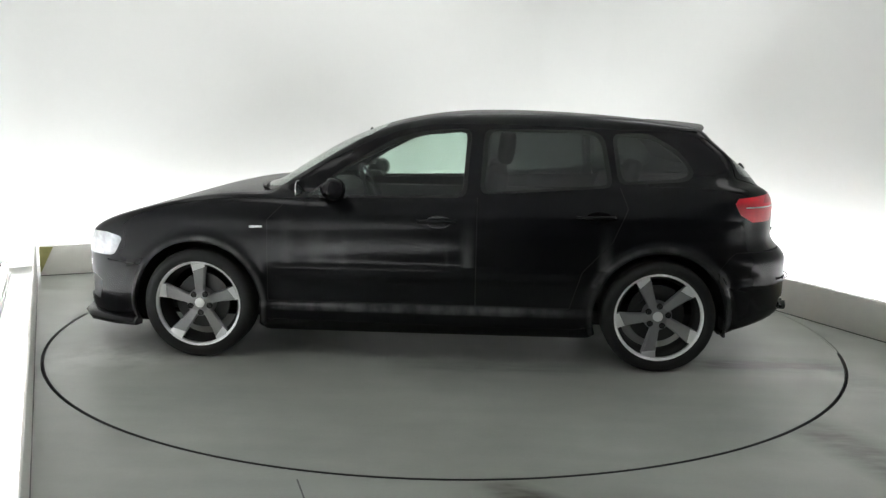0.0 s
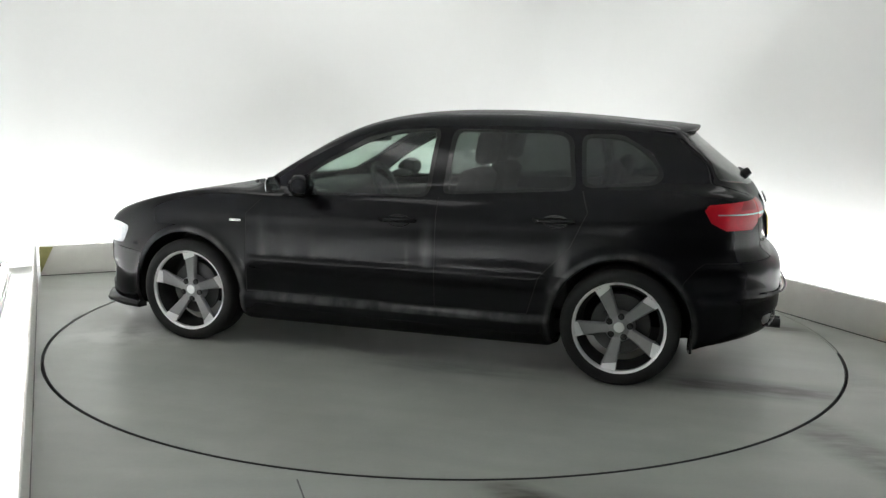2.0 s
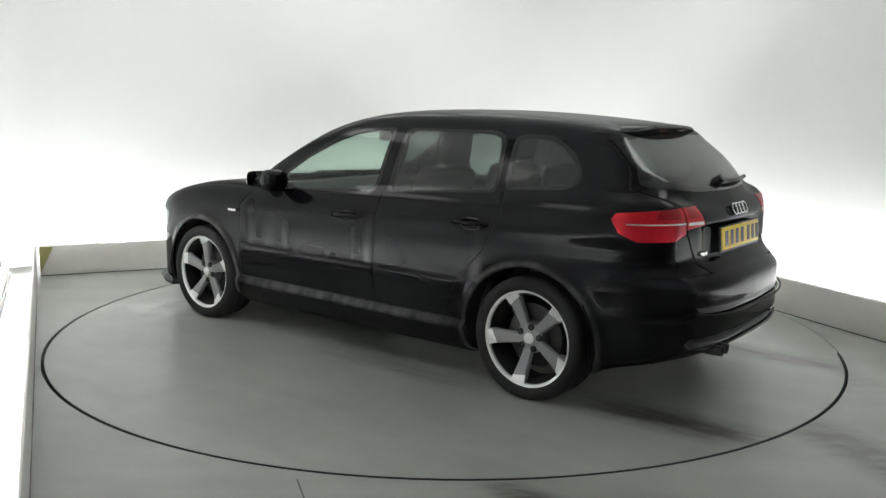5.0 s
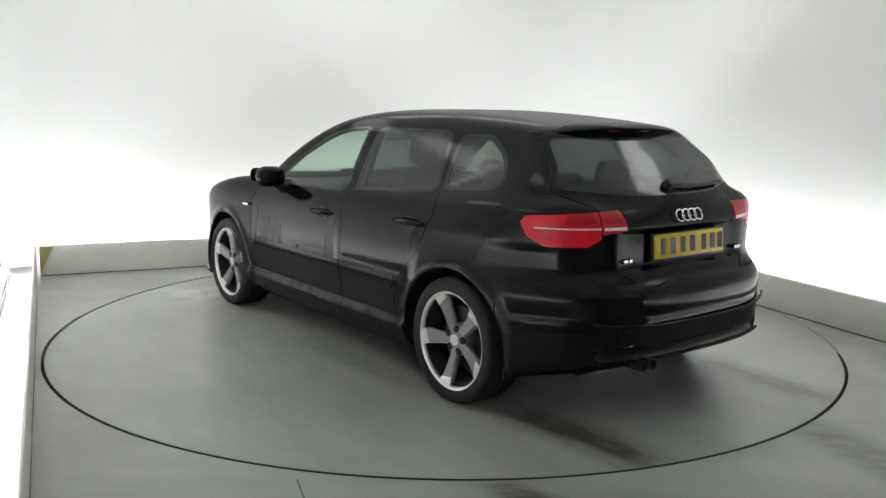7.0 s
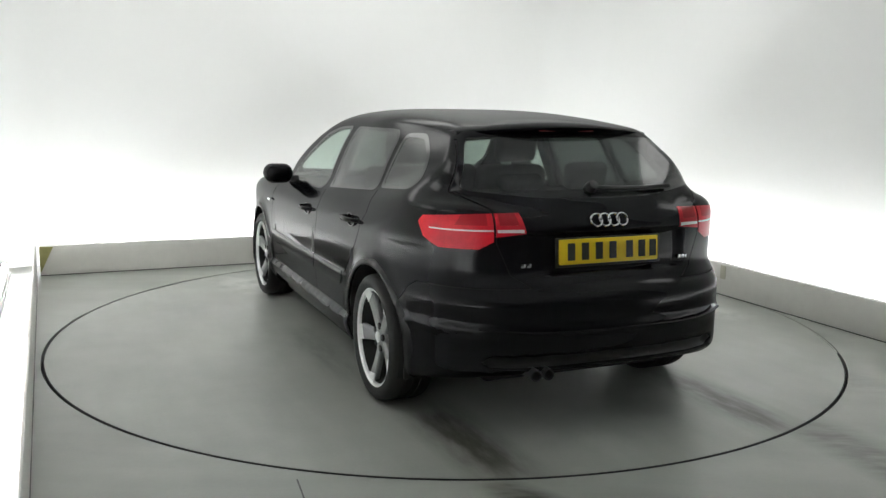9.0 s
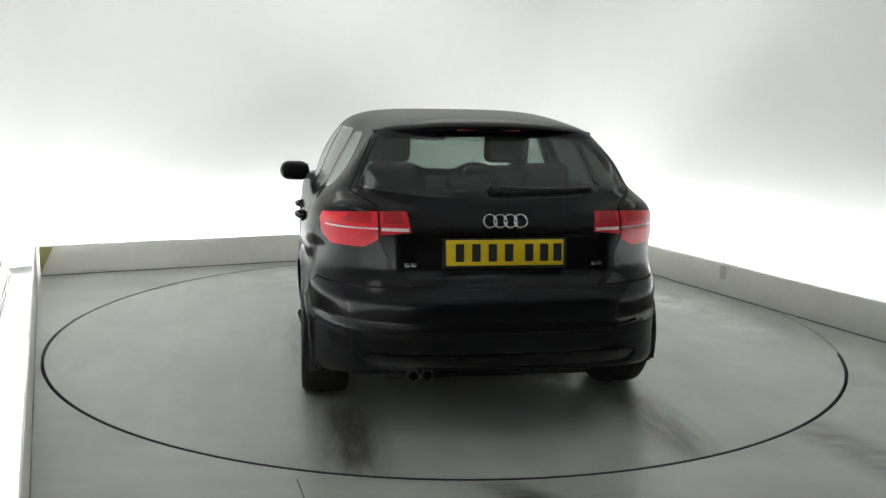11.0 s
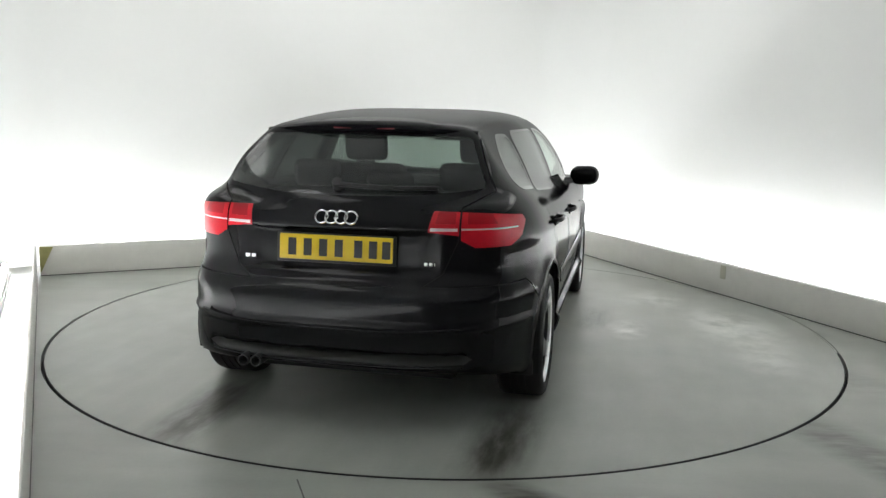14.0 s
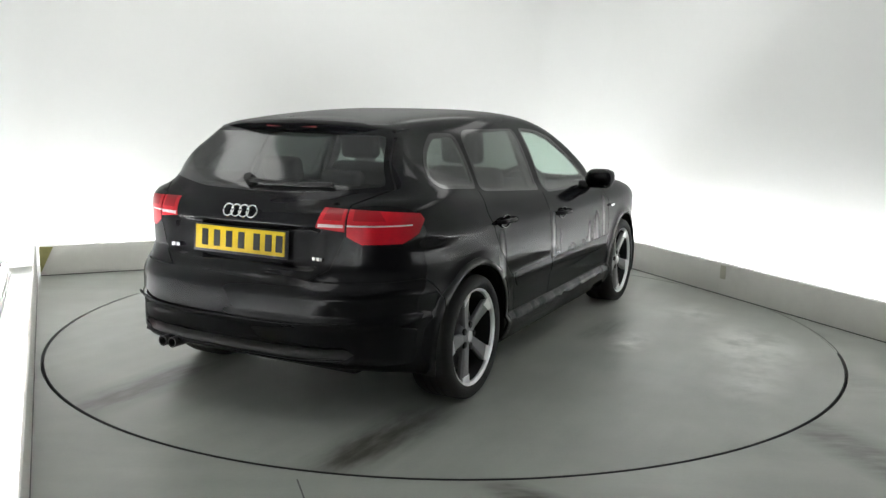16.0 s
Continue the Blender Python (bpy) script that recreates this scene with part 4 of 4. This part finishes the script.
# ---------------------------------------------------------------- cabin
def seat(parent, x, y):
    s = part("front_seat", box(x - 0.24, x + 0.27, y - 0.25, y + 0.25, 0.42, 0.56, 0.05, 3), M_FABRIC, parent)
    bm = moved(box(-0.06, 0.07, -0.235, 0.235, 0.0, 0.60, 0.05, 3), pose(x - 0.25, y, 0.50, 0, -17, 0))
    part("backrest", bm, M_FABRIC, s)
    bm = moved(box(-0.045, 0.05, -0.135, 0.135, 0.0, 0.20, 0.045, 3), pose(x - 0.445, y, 1.10, 0, -10, 0))
    part("headrest", bm, M_FABRIC, s)
    return s


def build_cabin(car):
    part("cabin_floor", box(-1.55, 1.0, -0.72, 0.72, 0.22, 0.30, 0.01), M_INNER, car)
    bm = prism([(1.12, 0.55), (1.12, 0.86), (0.95, 0.915), (0.66, 0.935), (0.58, 0.88), (0.62, 0.55)], -0.70, 0.70, "Y", 0.02)
    part("dashboard", bm, M_INNER, car)
    seat(car, 0.02, 0.36)
    seat(car, 0.02, -0.36)
    b = part("rear_bench", box(-1.0, -0.52, -0.62, 0.62, 0.40, 0.56, 0.05, 3), M_FABRIC, car)
    part("backrest", moved(box(-0.06, 0.07, -0.62, 0.62, 0, 0.54, 0.05, 3), pose(-0.98, 0, 0.50, 0, -20, 0)), M_FABRIC, b)
    for y in (-0.40, 0.40, 0.0):
        part("headrest", moved(box(-0.04, 0.045, -0.13, 0.13, 0, 0.15 if y else 0.09, 0.04, 3), pose(-1.155, y, 1.0, 0, -12, 0)), M_FABRIC, b)
    part("parcel_shelf", box(-1.80, -1.20, -0.58, 0.58, 0.985, 1.0, 0.004), M_INNER, car)
    ring = [(0.185 * math.cos(2 * math.pi * k / 28), 0.185 * math.sin(2 * math.pi * k / 28), 0) for k in range(28)]
    w = part("steering_wheel", moved(tube(ring, 0.016, 8, closed=True), pose(0.47, -0.36, 0.86, 0, -65, 0)), M_INNER, car)
    part("boss", moved(box(-0.17, 0.06, -0.05, 0.05, -0.03, 0.0, 0.012), pose(0.47, -0.36, 0.86, 0, -65, 0)), M_INNER, w)
    part("inner_mirror", moved(box(-0.015, 0.012, -0.12, 0.12, -0.032, 0.032, 0.012), pose(0.36, 0, 1.235, 0, 0, 0)), M_INNER, car)
    part("mirror_stem", tube([(0.37, 0, 1.24), (0.43, 0, 1.29)], 0.01, 8), M_INNER, car)
    for s in (-1, 1):
        part("door_card", box(-1.0, 0.85, s * 0.745 - 0.02, s * 0.745 + 0.02, 0.36, 0.87, 0.015), M_INNER, car)
        part("pillar_lining", moved(box(-0.045, 0.045, -0.012, 0.012, 0, 0.40, 0.006), pose(-0.27, s * 0.745, 0.93, s * 22, 0, 0)), M_INNER, car)


# ---------------------------------------------------------------- car
def door_mirror(car, s):
    bm = box(-0.055, 0.085, 0.805, 1.005, 0.912, 1.040, 0.060, 6)
    for v in bm.verts:
        t = (v.co.y - 0.80) / 0.2
        v.co.x -= 0.03 * t
        v.co.z += 0.006 * t
        if v.co.x > 0.02:
            v.co.y += (0.9 - v.co.y) * 0.20
            v.co.z += (0.98 - v.co.z) * 0.25
    bm = moved(bm, Matrix.Translation((0.505, 0.01, 0)))
    if s < 0:
        bm = moved(bm, Matrix.Scale(-1, 4, (0, 1, 0)))
    ob = part("door_mirror", bm, M_PAINT, car, "black door mirror housing", smooth=60)
    g = prism(rounded([(0.835, 0.930), (0.980, 0.935), (0.975, 1.024), (0.835, 1.022)], 0.035), 0, 0.004, "X")
    g = moved(g, pose(0.437, 0.01, 0, 0, 0, -8.3) @ Matrix.Translation((0.122, 0, 0)))
    if s < 0:
        g = moved(g, Matrix.Scale(-1, 4, (0, 1, 0)))
    part("mirror_glass", g, M_CHROME, ob)
    bm = prism([(0.445, 0.925), (0.60, 0.925), (0.56, 0.962), (0.475, 0.962)], s * 0.735, s * 0.84, "Y", 0.006)
    part("mirror_foot", bm, M_TRIM, ob)


def handle(car, x, z, s, y):
    bm = tube([(x - 0.105, y - 0.012, z), (x - 0.085, y + 0.018, z + 0.002), (x - 0.03, y + 0.028, z + 0.003), (x + 0.05, y + 0.028, z + 0.002),
               (x + 0.085, y + 0.018, z), (x + 0.105, y - 0.012, z)], 0.0125, 10)
    if s < 0:
        bm = moved(bm, Matrix.Scale(-1, 4, (0, 1, 0)))
    ob = part("door_handle", bm, M_PAINT, car, smooth=60)
    bm = lathe([(0.0, -0.006), (0.05, -0.006), (0.056, 0.003), (0.05, 0.003)], 24)
    for v in bm.verts:
        v.co = Vector((x - 0.01 + v.co.x * 1.25, y + v.co.y, z - 0.002 + v.co.z * 0.62))
    if s < 0:
        bm = moved(bm, Matrix.Scale(-1, 4, (0, 1, 0)))
    part("handle_recess", bm, M_GLOSS, ob)


PIECES = 100


def split_pieces(groups, tag, base):
    """Parts a panel's faces into those that hang together; the largest keeps the panel's mark."""
    root = {}

    def find(i):
        while root.setdefault(i, i) != i:
            root[i] = root[root[i]]
            i = root[i]
        return i
    for f in groups[tag]:
        for i in f[1:]:
            root[find(i)] = find(f[0])
    pieces = {}
    for f in groups[tag]:
        pieces.setdefault(find(f[0]), []).append(f)
    ordered = sorted(pieces.values(), key=len, reverse=True)
    groups[tag] = ordered[0] + [f for p in ordered[1:] if len(p) < 12 for f in p]
    for k, p in enumerate(p for p in ordered[1:] if len(p) >= 12):
        groups[base + k] = p


def build_car():
    car = new("hatchback_car")
    tagged(car, "black five-door hatchback with grey alloy wheels on the turntable", "car")
    sk = build_skin()
    split_pieces(sk[2], BODY, PIECES)
    split_pieces(sk[2], TAILGATE, 2 * PIECES)
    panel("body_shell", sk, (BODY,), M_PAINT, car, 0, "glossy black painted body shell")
    for tag in sorted(t for t in sk[2] if PIECES <= t < 2 * PIECES):
        ahead = np.mean([sk[0][i][0] for f in sk[2][tag] for i in f]) > 0.8
        for s in (1, -1):
            panel("front_wing" if ahead else "rear_valance", sk, (tag,), M_PAINT, car, s)
    panel("bonnet", sk, (BONNET,), M_PAINT, car, 0)
    gate = panel("tailgate", sk, (TAILGATE,), M_PAINT, car, 0)
    for tag in sorted(t for t in sk[2] if t >= 2 * PIECES):
        for s in (1, -1):
            panel("tailgate_trim", sk, (tag,), M_PAINT, gate, s)
    panel("rear_window", sk, (R_SCREEN,), M_BACKLIGHT, gate, 0, "dark tinted rear window", depth=0.005)
    panel("windscreen", sk, (SCREEN,), M_CLEAR, car, 0, "clear curved windscreen", depth=0.005)
    bumper = panel("rear_bumper", sk, (BUMPER,), M_PAINT, car, 0)
    panel("diffuser_slot", sk, (DIFFUSER,), M_TRIM, bumper, 0, "matt black slot across the bumper", lift=-0.006)
    for z, x0, q2, q4, w, r, lift, m_, nm, lab in ((0.318, -2.086, 0.058, 0.345, 0.58, 0.008, 0.012, M_PAINT, "diffuser_lip", "black lower lip of the bumper slot"),
                                                   (0.487, -2.136, 0.10, 0.52, 0.64, 0.006, 0.02, M_PAINT, "bumper_crease", "")):
        line = [(x0 + q2 * (w * k / 12) ** 2 + q4 * (w * k / 12) ** 4, w * k / 12, z + lift * abs(k / 12) ** 4) for k in range(-12, 13)]
        part(nm, tube(line, r, 8), m_, bumper, lab, smooth=60)
    front = panel("front_bumper", sk, (F_BUMPER,), M_PAINT, car, 0)
    panel("shut_line", sk, (GAP,), M_GAP, car, 0, "dark panel gap", lift=-0.005, depth=0)
    for s in (1, -1):
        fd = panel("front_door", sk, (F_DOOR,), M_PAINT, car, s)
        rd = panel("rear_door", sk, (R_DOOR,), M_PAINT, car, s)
        panel("front_side_window", sk, (F_WIN,), M_CLEAR, fd, s, "clear green-tinted front side window", depth=0.004)
        panel("rear_side_window", sk, (R_WIN,), M_DARK, rd, s, "privacy-tinted rear side window", depth=0.004)
        panel("quarter_window", sk, (Q_WIN,), M_DARK, car, s, "small privacy-tinted quarter window", depth=0.004)
        panel("window_surround", sk, (FRAME,), M_GLOSS, car, s, lift=0.001)
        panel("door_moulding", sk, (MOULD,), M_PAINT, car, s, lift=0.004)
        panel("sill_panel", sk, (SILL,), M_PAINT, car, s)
        lamp = panel("tail_lamp", sk, (LAMP_OUT,), M_RED, car, s, "red tail lamp wrapping round the corner", lift=0.002)
        panel("light_strip", sk, (STRIP_OUT,), M_STRIP, lamp, s, "pale clear strip", lift=0.003)
        inner = panel("tailgate_lamp", sk, (LAMP_IN,), M_RED, gate, s, "red lamp on the tailgate", lift=0.002)
        panel("light_strip", sk, (STRIP_IN,), M_STRIP, inner, s, "pale clear strip", lift=0.003)
        panel("lamp_chamber", sk, (CHAMBER_OUT,), M_REDIN, lamp, s, "dark red lamp chamber", lift=0.0025)
        panel("lamp_chamber", sk, (CHAMBER_IN,), M_REDIN, inner, s, "dark red lamp chamber", lift=0.0025)
        panel("air_intake", sk, (INTAKE,), M_TRIM, front, s, "black bumper air intake", lift=-0.012)
        panel("head_lamp", sk, (HEAD,), M_HEAD, car, s, "clear headlamp", lift=0.001)
        door_mirror(car, s)
        handle(fd, -0.06, 0.812, s, 0.872)
        handle(rd, -0.93, 0.852, s, 0.868)
        b = box(0.905, 0.98, s * 0.8845 - 0.004, s * 0.8845 + 0.004, 0.754, 0.769, 0.002)
        part("fender_badge", b, M_CHROME, car, "small silver badge")
        for ax in (AXLE, -AXLE):
            bm = lathe([(0.368, 0.0), (0.368, 0.36), (0.05, 0.36)], 40)
            bm = moved(bm, pose(ax, 0.865 if s > 0 else -0.865, HUB_Z + 0.012, 0, 0, 180 if s > 0 else 0))
            bmesh.ops.delete(bm, geom=[v for v in bm.verts if v.co.z < 0.20], context="VERTS")
            part("wheel_housing", bm, M_UNDER, car)
    part("underbody", box(-1.80, 1.90, -0.50, 0.50, 0.19, 0.30, 0.02), M_UNDER, car)
    part("underbody_side", box(-0.90, 0.90, -0.80, 0.80, 0.175, 0.235, 0.02), M_UNDER, car)
    for x, s, turn in ((AXLE, 1, 88), (-AXLE, 1, 63), (AXLE, -1, 20), (-AXLE, -1, 75)):
        build_wheel(car, x, s, -turn if s > 0 else turn)
    # chin of the front bumper
    chin = [(1.66, 0.835), (1.80, 0.80), (1.97, 0.71), (2.07, 0.56), (2.125, 0.32), (2.14, 0.0)]
    chin = chin + [(x, -y) for x, y in chin[-2::-1]]
    bm = bmesh.new()
    rows = []
    for i, (x, y) in enumerate(chin):
        a, b = chin[max(i - 1, 0)], chin[min(i + 1, len(chin) - 1)]
        d = Vector((b[0] - a[0], b[1] - a[1])).normalized()
        nx, ny = -d.y, d.x
        if nx * x + ny * y < 0:
            nx, ny = -nx, -ny
        rows.append([bm.verts.new(c) for c in ((x - nx * 0.05, y - ny * 0.05, 0.215), (x + nx * 0.005, y + ny * 0.005, 0.205), (x + nx * 0.022, y + ny * 0.022, 0.185),
                                               (x + nx * 0.012, y + ny * 0.012, 0.165), (x - nx * 0.05, y - ny * 0.05, 0.165))])
    for p, q in zip(rows, rows[1:]):
        for i in range(5):
            bm.faces.new((p[i], p[(i + 1) % 5], q[(i + 1) % 5], q[i]))
    bm.faces.new(rows[0])
    bm.faces.new(rows[-1])
    part("chin_lip", bm, M_PAINT, front, smooth=50)
    # roof spoiler
    bm = bmesh.new()
    n = 24
    rows = []
    for k in range(n + 1):
        y = -0.53 + 1.06 * k / n
        e = abs(y) / 0.53
        x0, z0 = -1.32, 1.374 - 0.056 * e ** 2.4
        x1, z1 = -1.622 + 0.115 * e ** 2.6, 1.350 - 0.034 * e ** 2.2
        rows.append([bm.verts.new(c) for c in ((x0, y, z0 + 0.002), (0.5 * (x0 + x1), y, 0.5 * (z0 + z1) + 0.006), (x1 + 0.008, y, z1 + 0.003), (x1, y, z1 - 0.006),
                                               (x1 + 0.012, y, z1 - 0.030), (x1 + 0.07, y, z1 - 0.052), (x0 - 0.02, y, z1 - 0.040))])
    for p, q in zip(rows, rows[1:]):
        for i in range(7):
            bm.faces.new((p[i], p[(i + 1) % 7], q[(i + 1) % 7], q[i]))
    bm.faces.new(rows[0])
    bm.faces.new(rows[-1])
    sp = part("roof_spoiler", bm, M_PAINT, car, smooth=50)
    part("brake_lamp", box(-1.613, -1.590, -0.15, 0.15, 1.324, 1.333, 0.003), M_REDDIM, sp, "dark red high brake lamp")
    # number plate: yellow with plain dark bars
    pl = part("number_plate", moved(box(-0.006, 0.004, -0.26, 0.26, -0.0555, 0.0555, 0.003), pose(-2.008, 0, 0.815, 0, 5, 0)), M_YELLOW, gate, "yellow rear number plate")
    for y in (0.20, 0.128, 0.056, -0.016, -0.105, -0.172, -0.232):
        part("plate_bar", moved(box(-0.0075, -0.005, y - 0.0185, y + 0.0185, -0.038, 0.038), pose(-2.008, 0, 0.815, 0, 5, 0)), M_INK, pl)
    part("plate_holder", moved(box(-0.001, 0.008, -0.275, 0.275, -0.066, 0.064, 0.003), pose(-2.007, 0, 0.813, 0, 5, 0)), M_TRIM, gate)
    # four interlocked rings
    for k in range(4):
        y = 0.0675 - 0.045 * k
        ring = [(0, y + 0.0285 * math.cos(2 * math.pi * i / 32), 0.0285 * math.sin(2 * math.pi * i / 32)) for i in range(32)]
        part("emblem_ring", moved(tube(ring, 0.0042, 8, closed=True), pose(-1.998, 0, 0.950, 0, 22, 0)), M_CHROME, gate)
    for y0, y1 in ((0.435, 0.412), (0.406, 0.384), (-0.395, -0.412), (-0.417, -0.434), (-0.439, -0.445)):
        part("badge_bar", box(-1.992, -1.955, min(y0, y1), max(y0, y1), 0.752, 0.770, 0.002), M_CHROME, gate, "small chrome badge")
    # rear wiper
    wp = part("rear_wiper", tube([(-1.905, 0.02, 1.085), (-1.905, -0.12, 1.079), (-1.893, -0.26, 1.076), (-1.862, -0.42, 1.080)], 0.011, 8), M_TRIM, gate)
    part("wiper_boss", moved(lathe([(0.0, 0.035), (0.022, 0.033), (0.028, 0.0), (0.028, -0.02)], 20), pose(-1.882, 0.03, 1.079, 0, 0, 90) @ pose(0, 0, 0, 40, 0, 0)), M_TRIM, wp)
    # exhaust
    for y in (0.345, 0.405):
        part("exhaust_pipe", moved(lathe([(0.021, -0.10), (0.026, -0.10), (0.027, 0.12), (0.022, 0.12)], 24, "X", closed=True), pose(-2.005, y, 0.303)), M_STEEL, car)
    # front wipers at the cowl
    for y in (0.05, -0.45):
        part("front_wiper", tube([(1.05, y + 0.1, 0.940), (1.02, y + 0.35, 0.952), (0.935, y + 0.58, 0.968)], 0.012, 6), M_TRIM, car)
    for s in (1, -1):
        part("mud_flap", box(-1.66, -1.645, s * 0.78 - 0.06, s * 0.78 + 0.06, 0.20, 0.30, 0.004), M_TRIM, car)
    build_cabin(car)
    return car


build_booth()
build_floor_details()
build_lights()
turntable = build_turntable()
the_car = build_car()


def heading(t):
    return 176.565 - 6.79762 * t - 0.019366 * t * t


def motions():
    rows_car, rows_deck = [], []
    for k in range(17):
        a = heading(k)
        c, s = math.cos(radians(a)), math.sin(radians(a))
        dx, dy = 0.0569, 0.0638
        rows_car.append((k, pose(c * dx - s * dy, s * dx + c * dy, 0, 0, 0, a)))
        rows_deck.append((k, pose(0, 0, 0, 0, 0, a)))
    walk(the_car, rows_car)
    walk(turntable, rows_deck)


motions()
